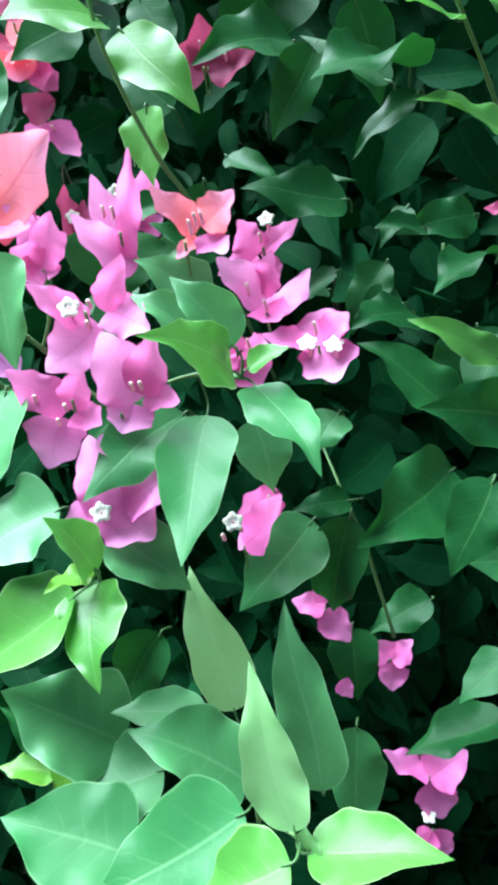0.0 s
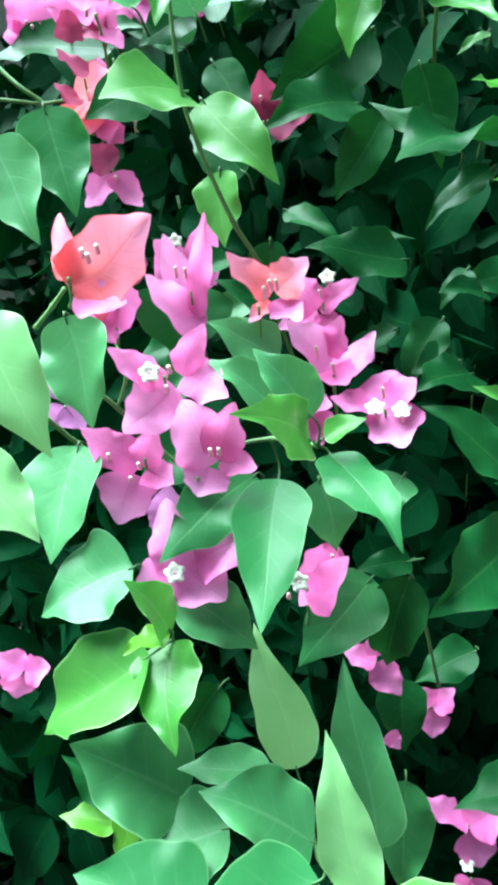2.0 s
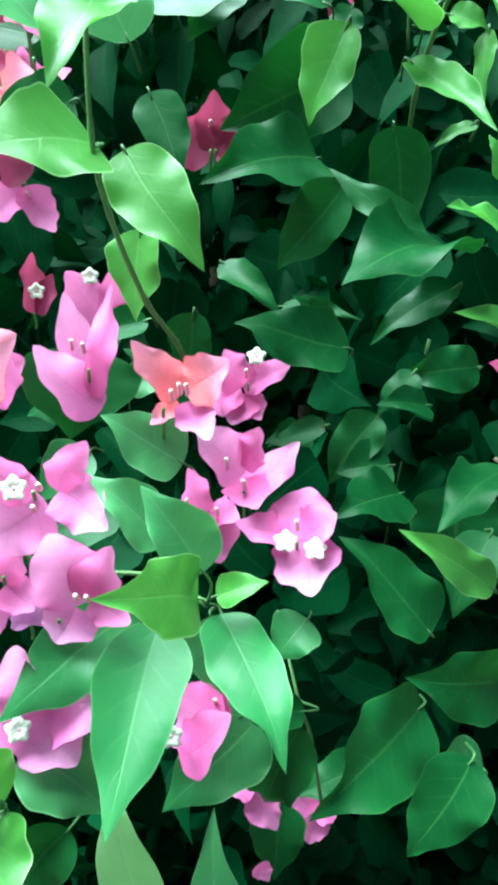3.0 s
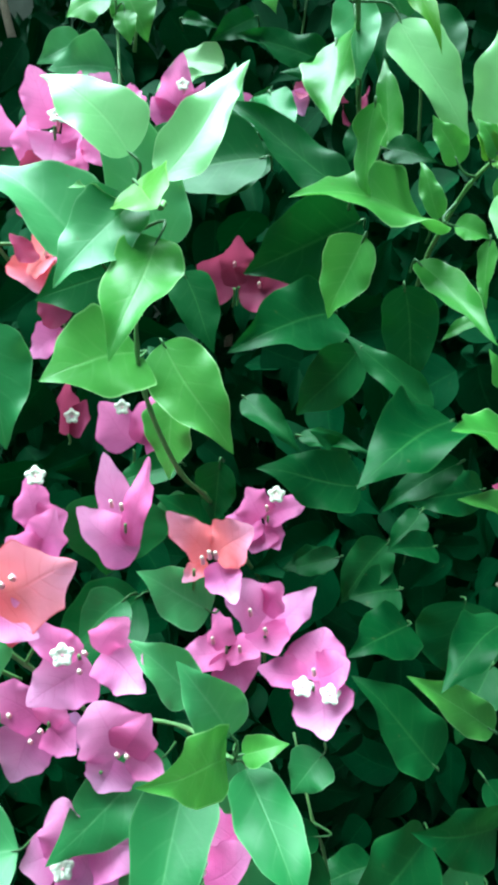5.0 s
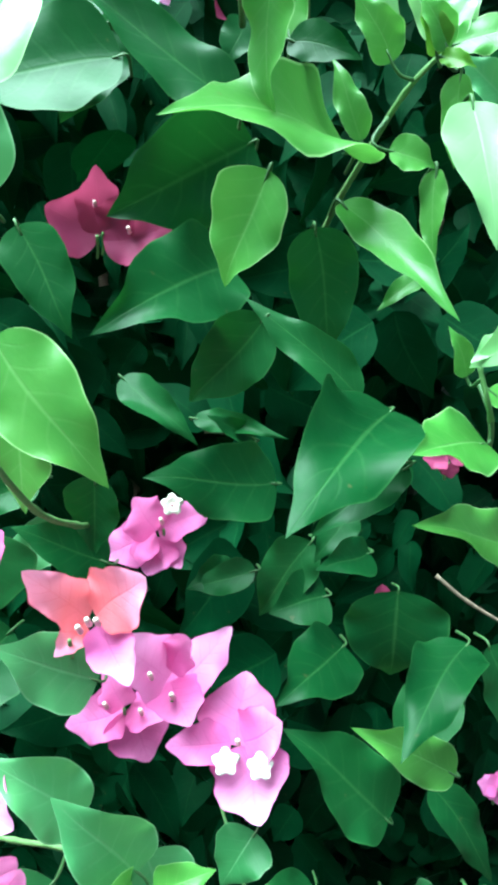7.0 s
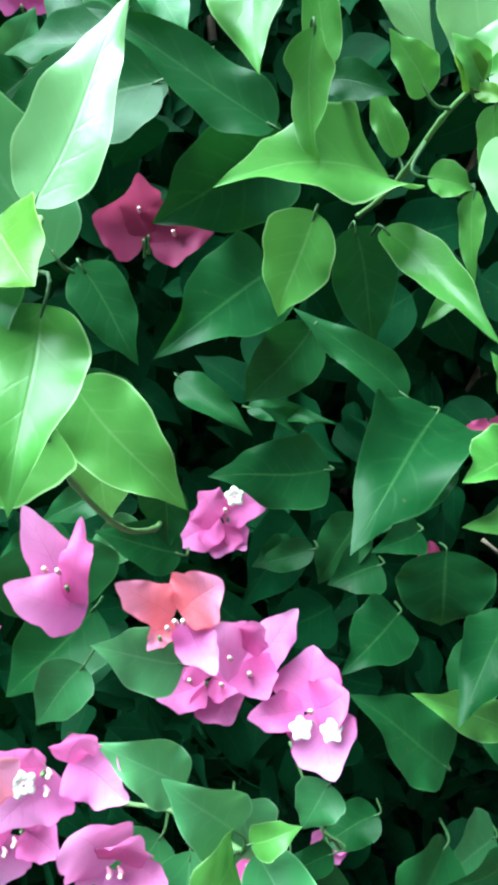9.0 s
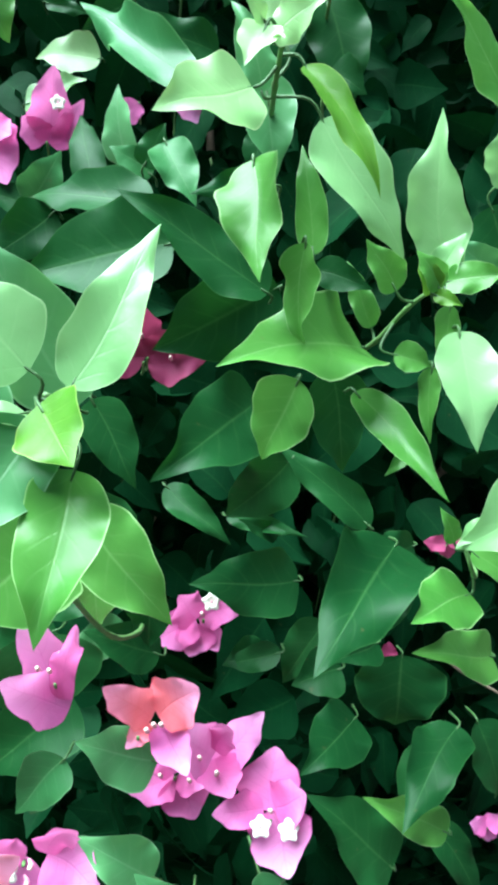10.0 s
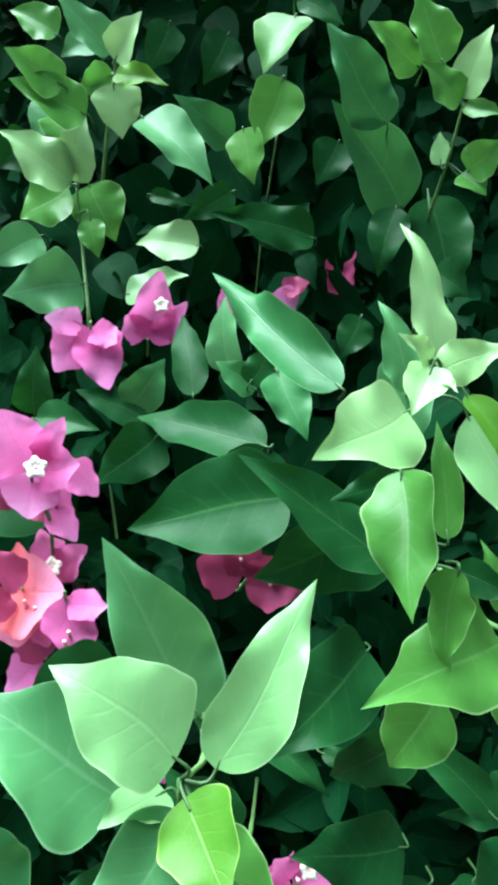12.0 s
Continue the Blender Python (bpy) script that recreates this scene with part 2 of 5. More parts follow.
def thing(name, place, label, category, group="", kind=""):
    ob = new(name)
    ob.empty_display_size = 0.02
    ob.matrix_world = Matrix.Translation(place)
    return tagged(ob, label, category, group, kind)


# ---- kinds of things ----
chance = random.Random(7)  # sown anew for each leaf and bract from its place
stems = {}


def shoot(label, radius, *points):
    """A leafy shoot: its stem now, its leaves by leaf()."""
    path = smooth_path(points, 8)
    low = min(path, key=lambda p: p[2])
    ob = thing("leafy_shoot", low, label, "shoot", "leafy shoots of the shrub")
    bpy.context.view_layer.update()
    n = len(path)
    radii = [radius * (0.7 + 0.6 * i / n) for i in range(n)]
    for i in range(0, n, 8):
        radii[i] *= 1.3
    co, faces = tube_points(path, radii, 8)
    part("stem", mesh_of("stem", [(co, faces, None, 0)], [STEM]), ob, "thin green woody stem")
    stems[ob] = path
    return ob


def leaf(parent, base, tip, width, normal, material, fold=None, arch=None, wave=None, hook=None):
    """One leaf with its stalk, from base to tip, its upper face towards normal."""
    base, tip = np.array(base, float), np.array(tip, float)
    length = float(np.linalg.norm(tip - base))
    chance.seed(int(1e6 * (3 * base[0] + 5 * base[2] + 7 * tip[0])))
    fold = chance.uniform(0.10, 0.40) if fold is None else fold
    arch = chance.uniform(-0.02, 0.10) if arch is None else arch
    wave = chance.uniform(0.030, 0.085) if wave is None else wave
    hook = chance.uniform(0.03, 0.14) if hook is None else hook
    co, faces, uv = sheet(length, width, fold, arch, wave, chance.uniform(-0.03, 0.03), hook, chance.random(), 28, 12)
    co = spread(co, base, tip, normal)
    axis = (tip - base) / length
    near = min(stems[parent], key=lambda p: np.linalg.norm(p - base))
    gap = float(np.linalg.norm(near - base))
    if gap > 0.02:
        near = base - axis * 0.002 + np.array((0, 0.014, -0.006))
    bend = base - axis * (0.002 if gap > 0.02 else min(0.008, gap * 0.4))
    stalk = smooth_path((base + axis * 0.004, bend, near), 4)
    pc, pf = tube_points(stalk, [0.0004 + 0.0004 * i / len(stalk) for i in range(len(stalk))], 5)
    return part("leaf", mesh_of("leaf", [(co, faces, uv, 0), (pc, pf, None, 1)], [material, STALK]), parent)


def flower(label, root, centre):
    """A flower: its stalk now, bracts and florets after."""
    ob = thing("bougainvillea_flower", root, label, "flower", "flowers of the shrub")
    bpy.context.view_layer.update()
    path = smooth_path((root, (np.array(root) + np.array(centre)) / 2 + np.array((0, 0.002, -0.002)), centre), 4)
    co, faces = tube_points(path, [0.0008] * len(path), 6)
    part("stalk", mesh_of("stalk", [(co, faces, None, 0)], [STEM]), ob)
    return ob


def bract(parent, base, tip, width, normal, material):
    """One papery bract with its midrib crease and crinkled rim."""
    length = float(np.linalg.norm(np.array(tip) - np.array(base)))
    chance.seed(int(1e6 * (3 * base[0] + 5 * base[2] + 7 * tip[0])))
    co, faces, uv = sheet(length * 1.06, width, chance.uniform(0.10, 0.38), chance.uniform(-0.13, -0.02), chance.uniform(0.05, 0.11),
                          chance.uniform(-0.05, 0.05), chance.uniform(-0.04, 0.12), chance.random(), 26, 14, 0.48, 0.84, 0.08)
    co = spread(co, base, tip, normal)
    return part("bract", mesh_of("bract", [(co, faces, uv, 0)], [material]), parent)


def floret(parent, root, head, is_open=True):
    """A small tubular floret: open ones end in a white five-lobed star, the others in a closed bud."""
    root, head = np.array(root, float), np.array(head, float)
    root = head + (root - head) * (0.6 if is_open else 0.4)
    path = smooth_path((root, (root + head) / 2 + np.array((0.0006, 0, -0.001)), head), 5)
    swell = [0.0006 + 0.0005 * math.sin(math.pi * i / (len(path) - 1)) ** 2 for i in range(len(path))]
    if not is_open:
        swell[-2:] = [0.0011, 0.0006]
    co, faces = tube_points(path, swell, 8)
    ob = part("floret", mesh_of("floret", [(co, faces, None, 0)], [TUBE]), parent)
    if is_open:
        ring, star = 30, []
        for r, lift in ((0.0006, -0.0010), (0.0022, 0.0), (0.0040, 0.0005), (0.0052, -0.0003)):
            for k in range(ring):
                a = 2 * math.pi * k / ring
                lobe = 1 - 0.28 * (r / 0.0052) * (0.5 - 0.5 * math.cos(5 * a)) ** 1.5
                crimp = 0.0005 * math.cos(10 * a) * r / 0.0052
                star.append((r * lobe * math.cos(a), r * lobe * math.sin(a), lift + crimp))
        fs = [(i * ring + k, i * ring + (k + 1) % ring, (i + 1) * ring + (k + 1) % ring, (i + 1) * ring + k) for i in range(3) for k in range(ring)]
        fs.append(tuple(range(ring))[::-1])
        z = head - root
        z /= np.linalg.norm(z)
        side = np.cross(z, (0.2, 0.1, 1.0))
        co = spread(np.array(star), head, head + side, z)
        part("petal_star", mesh_of("petal_star", [(co, fs, None, 0)], [FLORET]), ob, "small white five-lobed floret")
    else:
        bead = part("bud", mesh_of("bud", [(*tube_points([head - (head - root) * 0.12, head, head + (head - root) * 0.1], [0.0008, 0.0010, 0.0004], 8), None, 0)], [BUD]), ob)
    return ob


def twig(radius, *points, material=STEM):
    """A bare twig among the leaves."""
    path = smooth_path(points, 6)
    ob = thing("twig", min(path, key=lambda p: p[2]), "thin bare greenish brown twig among the leaves", "twig", "twigs of the shrub")
    bpy.context.view_layer.update()
    n = len(path)
    co, faces = tube_points(path, [radius * (1.15 - 0.3 * i / n + (0.25 if i % 6 == 0 else 0)) for i in range(n)], 7)
    part("wood", mesh_of("wood", [(co, faces, None, 0)], [material]), ob)
    return ob


# ---- ground ----
def build_ground():
    n, co, faces = 60, [], []
    ring = [0.0] + [0.25 * 1.16 ** i for i in range(66)]
    for r in ring[1:]:
        for k in range(n):
            a = 2 * math.pi * k / n
            x, y = r * math.cos(a), 0.4 + r * math.sin(a)
            co.append((x, y, 0.03 * noise.noise((x * 2.1, y * 2.1, 0)) + 0.012 * noise.noise((x * 9, y * 9, 3))))
    co.append((0, 0.4, 0))
    last = len(co) - 1
    for k in range(n):
        faces.append((last, k, (k + 1) % n))
    for i in range(len(ring) - 2):
        for k in range(n):
            a, b = i * n + k, i * n + (k + 1) % n
            faces.append((a, a + n, b + n, b))
    ob = new("ground", mesh_of("ground", [(np.array(co), faces, None, 0)], [SOIL]))
    tagged(ob, "bare brown garden soil under the shrub", "ground", kind="structure")


build_ground()


def build_backing_wall():
    """A plain plastered wall, added behind the shrub to block light and sky there, with a coping on top."""
    bm = bmesh.new()
    for size, at in (((5.0, 0.2, 2.5), (0, 2.1, 1.25)), ((5.06, 0.28, 0.07), (0, 2.1, 2.535))):
        m = Matrix.Translation(at) @ Matrix.Diagonal((*size, 1))
        bmesh.ops.create_cube(bm, size=1.0, matrix=m)
    bmesh.ops.bevel(bm, geom=bm.edges[:], offset=0.012, segments=2, affect="EDGES")
    me = bpy.data.meshes.new("backing_wall")
    bm.to_mesh(me)
    bm.free()
    me.materials.append(PLASTER)
    tagged(new("backing_wall", me), "dark plain plaster wall added behind the shrub to block light", "wall", kind="structure")


build_backing_wall()

# ---- leafy shoots ----
shoot_a = shoot("green bougainvillea shoot tip with heart-shaped leaves beside pink flowers", 0.0010, (-0.045, 0.350, 0.966), (-0.015, 0.335, 0.978), (0.009, 0.325, 0.984), (0.032, 0.309, 0.984))
leaf(shoot_a, (0.011, 0.323, 0.965), (0.009, 0.261, 0.917), 0.035, (0.12, -0.61, 0.78), LEAF_MID)
leaf(shoot_a, (0.037, 0.312, 0.979), (0.067, 0.268, 0.949), 0.027, (0.21, -0.45, 0.87), LEAF_MID)
leaf(shoot_a, (0.029, 0.306, 0.987), (0.004, 0.257, 1.010), 0.029, (0.90, -0.31, 0.32), LEAF_FRESH)
leaf(shoot_a, (0.030, 0.308, 0.997), (0.006, 0.306, 1.029), 0.025, (0.46, -0.83, 0.30), LEAF_PALE)
leaf(shoot_a, (0.011, 0.327, 0.998), (-0.020, 0.326, 1.023), 0.023, (0.51, -0.65, 0.56), LEAF_PALE)
leaf(shoot_a, (0.035, 0.310, 0.987), (0.054, 0.311, 0.995), 0.013, (-0.28, -0.69, 0.66), LEAF_FRESH)
leaf(shoot_a, (0.009, 0.370, 1.017), (-0.026, 0.360, 1.038), 0.029, (0.48, -0.73, 0.49), LEAF_PALE)
leaf(shoot_a, (-0.033, 0.370, 1.018), (-0.054, 0.360, 0.995), 0.024, (-0.04, -0.90, 0.43), LEAF_MID)
leaf(shoot_a, (-0.012, 0.430, 1.045), (-0.042, 0.420, 1.034), 0.022, (0.12, -0.79, 0.60), LEAF_PALE)
shoot_b = shoot("bougainvillea shoot with tiny lime young leaves at its tip", 0.0010, (-0.035, 0.281, 0.907), (-0.042, 0.295, 0.880), (-0.067, 0.310, 0.795), (-0.090, 0.330, 0.706))
leaf(shoot_b, (-0.036, 0.303, 0.917), (-0.002, 0.308, 0.884), 0.033, (0.57, -0.67, 0.47), LEAF_PALE)
leaf(shoot_b, (-0.036, 0.281, 0.906), (-0.050, 0.268, 0.938), 0.027, (0.93, -0.20, 0.31), LEAF_FRESH)
leaf(shoot_b, (-0.038, 0.279, 0.909), (-0.050, 0.258, 0.908), 0.014, (0.18, -0.12, 0.98), LEAF_YOUNG)
leaf(shoot_b, (-0.036, 0.284, 0.901), (-0.028, 0.248, 0.868), 0.033, (-0.27, -0.68, 0.68), LEAF_FRESH)
leaf(shoot_b, (-0.045, 0.276, 0.898), (-0.103, 0.278, 0.854), 0.047, (-0.49, -0.61, 0.62), LEAF_FRESH)
leaf(shoot_b, (-0.057, 0.300, 0.930), (-0.103, 0.292, 0.908), 0.046, (-0.24, -0.66, 0.71), LEAF_PALE)
leaf(shoot_b, (-0.037, 0.283, 0.819), (-0.090, 0.276, 0.851), 0.051, (0.46, -0.62, 0.63), LEAF_PALE)
leaf(shoot_b, (-0.078, 0.300, 0.800), (-0.108, 0.300, 0.826), 0.020, (0.53, -0.60, 0.60), LEAF)
leaf(shoot_b, (-0.077, 0.290, 0.795), (-0.109, 0.290, 0.798), 0.020, (0.11, -0.23, 0.97), LEAF_YOUNG)
leaf(shoot_b, (-0.067, 0.285, 0.808), (-0.075, 0.280, 0.776), 0.020, (-0.39, -0.82, 0.43), LEAF_YOUNG)
shoot_c = shoot("low bougainvillea shoot with large pale drooping leaves", 0.0011, (0.058, 0.238, 0.804), (0.043, 0.250, 0.804), (0.026, 0.270, 0.802), (0.016, 0.310, 0.804), (0.006, 0.360, 0.688))
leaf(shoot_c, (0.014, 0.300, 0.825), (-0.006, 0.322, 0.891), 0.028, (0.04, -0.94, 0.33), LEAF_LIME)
leaf(shoot_c, (0.049, 0.235, 0.817), (0.034, 0.252, 0.881), 0.024, (-0.04, -0.97, 0.25), LEAF_MINT_SHEEN)
leaf(shoot_c, (0.051, 0.313, 0.770), (0.036, 0.344, 0.861), 0.034, (-0.17, -0.94, 0.30), LEAF_PALE)
leaf(shoot_c, (0.067, 0.368, 0.768), (0.063, 0.366, 0.693), 0.034, (-0.15, -0.99, 0.03), LEAF_MID)
leaf(shoot_c, (0.004, 0.287, 0.832), (-0.040, 0.280, 0.837), 0.023, (0.16, -0.37, 0.92), LEAF_PALE)
leaf(shoot_c, (0.024, 0.269, 0.811), (-0.024, 0.260, 0.842), 0.047, (0.55, -0.31, 0.77), LEAF_PALE)
leaf(shoot_c, (-0.015, 0.273, 0.813), (-0.062, 0.259, 0.802), 0.042, (-0.06, -0.47, 0.88), LEAF_PALE)
leaf(shoot_c, (-0.019, 0.235, 0.802), (-0.075, 0.235, 0.818), 0.048, (0.25, -0.44, 0.86), LEAF_MID)
leaf(shoot_c, (0.030, 0.234, 0.826), (-0.034, 0.217, 0.793), 0.045, (-0.19, -0.67, 0.72), LEAF_MID)
leaf(shoot_c, (0.050, 0.213, 0.824), (0.013, 0.211, 0.805), 0.033, (-0.38, -0.54, 0.75), LEAF_FRESH)
leaf(shoot_c, (0.053, 0.235, 0.807), (0.108, 0.230, 0.812), 0.030, (-0.10, -0.25, 0.96), LEAF_FRESH)
leaf(shoot_c, (0.054, 0.236, 0.806), (0.053, 0.235, 0.821), 0.011, (-0.31, -0.95, -0.03), LEAF_MINT_SHEEN)
leaf(shoot_c, (-0.028, 0.330, 0.850), (-0.057, 0.330, 0.804), 0.030, (-0.12, -0.99, 0.07), LEAF)
shoot_d = shoot("green leafy bougainvillea shoot with glossy ovate leaves", 0.0009, (0.055, 0.400, 0.934), (0.070, 0.372, 0.903), (0.078, 0.390, 0.870), (0.091, 0.440, 0.785))
leaf(shoot_d, (-0.001, 0.330, 0.965), (-0.040, 0.287, 0.937), 0.035, (0.28, -0.69, 0.67), LEAF_MID)
leaf(shoot_d, (0.028, 0.349, 0.956), (0.035, 0.349, 0.918), 0.030, (0.45, -0.89, 0.09), LEAF_PALE)
leaf(shoot_d, (0.052, 0.365, 0.896), (0.012, 0.342, 0.855), 0.039, (-0.07, -0.84, 0.53), LEAF_MID)
leaf(shoot_d, (0.123, 0.350, 0.925), (0.077, 0.291, 0.910), 0.040, (0.61, -0.60, 0.52), LEAF)
leaf(shoot_d, (0.073, 0.357, 0.909), (0.043, 0.346, 0.908), 0.016, (0.24, -0.74, 0.63), LEAF)
leaf(shoot_d, (0.072, 0.360, 0.899), (0.058, 0.379, 0.835), 0.031, (-0.29, -0.93, -0.21), LEAF)
leaf(shoot_d, (0.178, 0.460, 0.875), (0.215, 0.440, 0.824), 0.024, (0.24, -0.83, 0.51), LEAF)
leaf(shoot_d, (0.070, 0.360, 0.954), (0.057, 0.350, 0.937), 0.023, (-0.11, -0.82, 0.57), LEAF_MID)
leaf(shoot_d, (0.066, 0.410, 0.808), (0.067, 0.400, 0.763), 0.031, (0.06, -0.91, 0.41), LEAF)
leaf(shoot_d, (0.116, 0.450, 0.806), (0.075, 0.440, 0.787), 0.029, (-0.10, -0.65, 0.76), LEAF)
shoot_e = shoot("bougainvillea shoot ending in a whorl of large pale leaves", 0.0012, (-0.022, 0.324, 1.206), (-0.023, 0.337, 1.146), (-0.019, 0.347, 1.119), (-0.010, 0.370, 1.086), (-0.003, 0.400, 1.065), (-0.003, 0.450, 1.037), (0.004, 0.560, 0.960), (0.010, 0.720, 0.860))
leaf(shoot_e, (0.003, 0.490, 1.098), (0.041, 0.470, 1.072), 0.018, (0.05, -0.75, 0.66), LEAF)
leaf(shoot_e, (0.038, 0.500, 1.075), (0.085, 0.480, 1.073), 0.012, (-0.29, -0.73, 0.61), LEAF)
leaf(shoot_e, (-0.024, 0.420, 1.173), (-0.004, 0.410, 1.135), 0.023, (0.10, -0.95, 0.30), LEAF)
leaf(shoot_e, (-0.062, 0.430, 1.169), (-0.101, 0.420, 1.152), 0.034, (0.14, -0.96, 0.23), LEAF)
leaf(shoot_e, (-0.024, 0.346, 1.143), (-0.051, 0.307, 1.135), 0.042, (0.51, -0.49, 0.71), LEAF_FRESH)
leaf(shoot_e, (-0.021, 0.372, 1.144), (0.016, 0.359, 1.100), 0.031, (0.15, -0.90, 0.41), LEAF_FRESH)
leaf(shoot_e, (-0.020, 0.396, 1.114), (-0.019, 0.390, 1.074), 0.027, (-0.30, -0.94, 0.15), LEAF_FRESH)
leaf(shoot_e, (-0.010, 0.312, 1.189), (-0.016, 0.279, 1.150), 0.025, (0.09, -0.77, 0.64), LEAF_FRESH)
leaf(shoot_e, (-0.024, 0.430, 1.070), (-0.058, 0.420, 1.056), 0.018, (0.03, -0.84, 0.55), LEAF)
leaf(shoot_e, (-0.013, 0.326, 1.209), (0.012, 0.352, 1.255), 0.022, (-0.04, -0.86, 0.51), LEAF_MINT_SHEEN)
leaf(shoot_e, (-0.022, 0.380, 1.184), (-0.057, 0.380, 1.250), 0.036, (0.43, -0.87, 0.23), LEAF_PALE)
leaf(shoot_e, (-0.023, 0.320, 1.216), (-0.057, 0.322, 1.240), 0.032, (0.41, -0.65, 0.64), LEAF_MINT_SHEEN)
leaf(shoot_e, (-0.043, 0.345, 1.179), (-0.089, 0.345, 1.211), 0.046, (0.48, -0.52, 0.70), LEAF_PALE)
leaf(shoot_e, (-0.026, 0.325, 1.201), (-0.041, 0.308, 1.203), 0.015, (0.20, -0.06, 0.98), LEAF_MINT_SHEEN)
leaf(shoot_e, (-0.020, 0.317, 1.207), (-0.006, 0.294, 1.198), 0.024, (-0.47, -0.55, 0.69), LEAF_YOUNG)
leaf(shoot_e, (-0.020, 0.318, 1.201), (-0.041, 0.295, 1.170), 0.026, (0.12, -0.84, 0.53), LEAF_PALE)
leaf(shoot_e, (0.069, 0.490, 1.069), (0.044, 0.480, 1.084), 0.012, (0.52, -0.79, 0.33), LEAF)
leaf(shoot_e, (-0.007, 0.400, 1.112), (-0.038, 0.410, 1.136), 0.028, (-0.15, -0.91, 0.40), LEAF)
shoot_f = shoot("upright bougainvillea shoot tip with pale yellow-green leaves", 0.0012, (0.048, 0.383, 1.309), (0.048, 0.410, 1.299), (0.050, 0.470, 1.285), (0.055, 0.560, 1.261))
leaf(shoot_f, (0.067, 0.409, 1.234), (0.090, 0.400, 1.229), 0.013, (-0.28, -0.90, 0.34), LEAF)
leaf(shoot_f, (0.044, 0.450, 1.306), (0.052, 0.440, 1.265), 0.023, (0.09, -0.96, 0.25), LEAF_PALE)
leaf(shoot_f, (-0.003, 0.500, 1.248), (-0.022, 0.490, 1.209), 0.034, (0.25, -0.96, 0.12), LEAF)
leaf(shoot_f, (0.039, 0.391, 1.297), (0.008, 0.363, 1.287), 0.029, (0.39, -0.66, 0.64), LEAF_LIME)
leaf(shoot_f, (0.051, 0.408, 1.311), (0.035, 0.426, 1.355), 0.014, (0.25, -0.86, 0.44), LEAF_LIME)
leaf(shoot_f, (0.044, 0.420, 1.297), (0.031, 0.430, 1.328), 0.016, (0.31, -0.86, 0.41), LEAF_PALE)
leaf(shoot_f, (0.045, 0.383, 1.311), (0.062, 0.371, 1.323), 0.014, (-0.63, -0.76, 0.15), LEAF_LIME)
leaf(shoot_f, (0.042, 0.381, 1.315), (0.030, 0.373, 1.324), 0.008, (0.62, -0.76, 0.17), LEAF_LIME)
leaf(shoot_f, (0.043, 0.380, 1.314), (0.036, 0.368, 1.301), 0.014, (-0.13, -0.70, 0.70), LEAF_LIME)
leaf(shoot_f, (0.045, 0.379, 1.311), (0.048, 0.367, 1.309), 0.004, (-0.35, -0.28, 0.89), LEAF_LIME)
leaf(shoot_f, (0.056, 0.388, 1.304), (0.083, 0.371, 1.264), 0.012, (0.21, -0.84, 0.50), LEAF_YOUNG)
leaf(shoot_f, (0.067, 0.422, 1.289), (0.105, 0.419, 1.237), 0.027, (0.29, -0.92, 0.26), LEAF_MINT_SHEEN)
leaf(shoot_f, (0.041, 0.399, 1.274), (0.044, 0.364, 1.236), 0.026, (-0.62, -0.61, 0.50), LEAF_FRESH)
leaf(shoot_f, (0.060, 0.380, 1.248), (0.063, 0.381, 1.209), 0.018, (-0.77, -0.64, -0.05), LEAF_FRESH)
shoot_g = shoot("thin green bougainvillea shoot with narrow hanging leaves", 0.0011, (0.114, 0.396, 1.233), (0.105, 0.405, 1.221), (0.098, 0.425, 1.202), (0.097, 0.470, 1.185), (0.103, 0.560, 1.163))
leaf(shoot_g, (0.067, 0.436, 1.141), (0.037, 0.456, 1.098), 0.029, (-0.38, -0.91, -0.15), LEAF)
leaf(shoot_g, (0.087, 0.401, 1.187), (0.120, 0.362, 1.157), 0.016, (-0.17, -0.68, 0.71), LEAF_FRESH)
leaf(shoot_g, (0.117, 0.400, 1.165), (0.101, 0.390, 1.154), 0.008, (-0.09, -0.66, 0.75), LEAF_FRESH)
leaf(shoot_g, (0.117, 0.400, 1.199), (0.118, 0.390, 1.169), 0.010, (-0.72, -0.67, 0.20), LEAF_FRESH)
leaf(shoot_g, (0.120, 0.383, 1.218), (0.127, 0.361, 1.178), 0.023, (0.05, -0.88, 0.47), LEAF_MINT_SHEEN)
leaf(shoot_g, (0.118, 0.391, 1.226), (0.120, 0.390, 1.199), 0.011, (-0.73, -0.68, -0.04), LEAF_FRESH)
leaf(shoot_g, (0.110, 0.390, 1.230), (0.103, 0.390, 1.245), 0.010, (0.26, -0.95, 0.16), LEAF_YOUNG)
leaf(shoot_g, (0.111, 0.390, 1.230), (0.121, 0.385, 1.227), 0.006, (-0.30, -0.87, 0.38), LEAF_YOUNG)
leaf(shoot_g, (0.101, 0.400, 1.204), (0.117, 0.400, 1.199), 0.013, (0.17, -0.86, 0.49), LEAF_FRESH)
leaf(shoot_g, (0.097, 0.430, 1.207), (0.085, 0.440, 1.234), 0.011, (0.03, -0.93, 0.36), LEAF_FRESH)
leaf(shoot_g, (0.099, 0.400, 1.229), (0.085, 0.400, 1.248), 0.014, (0.21, -0.97, 0.11), LEAF_FRESH)
leaf(shoot_g, (0.121, 0.410, 1.235), (0.111, 0.413, 1.295), 0.025, (-0.68, -0.73, -0.08), LEAF_MINT_SHEEN)
leaf(shoot_g, (0.113, 0.390, 1.232), (0.102, 0.390, 1.246), 0.011, (0.26, -0.95, 0.18), LEAF_FRESH)
leaf(shoot_g, (0.116, 0.395, 1.234), (0.138, 0.387, 1.239), 0.013, (-0.40, -0.79, 0.46), LEAF_FRESH)
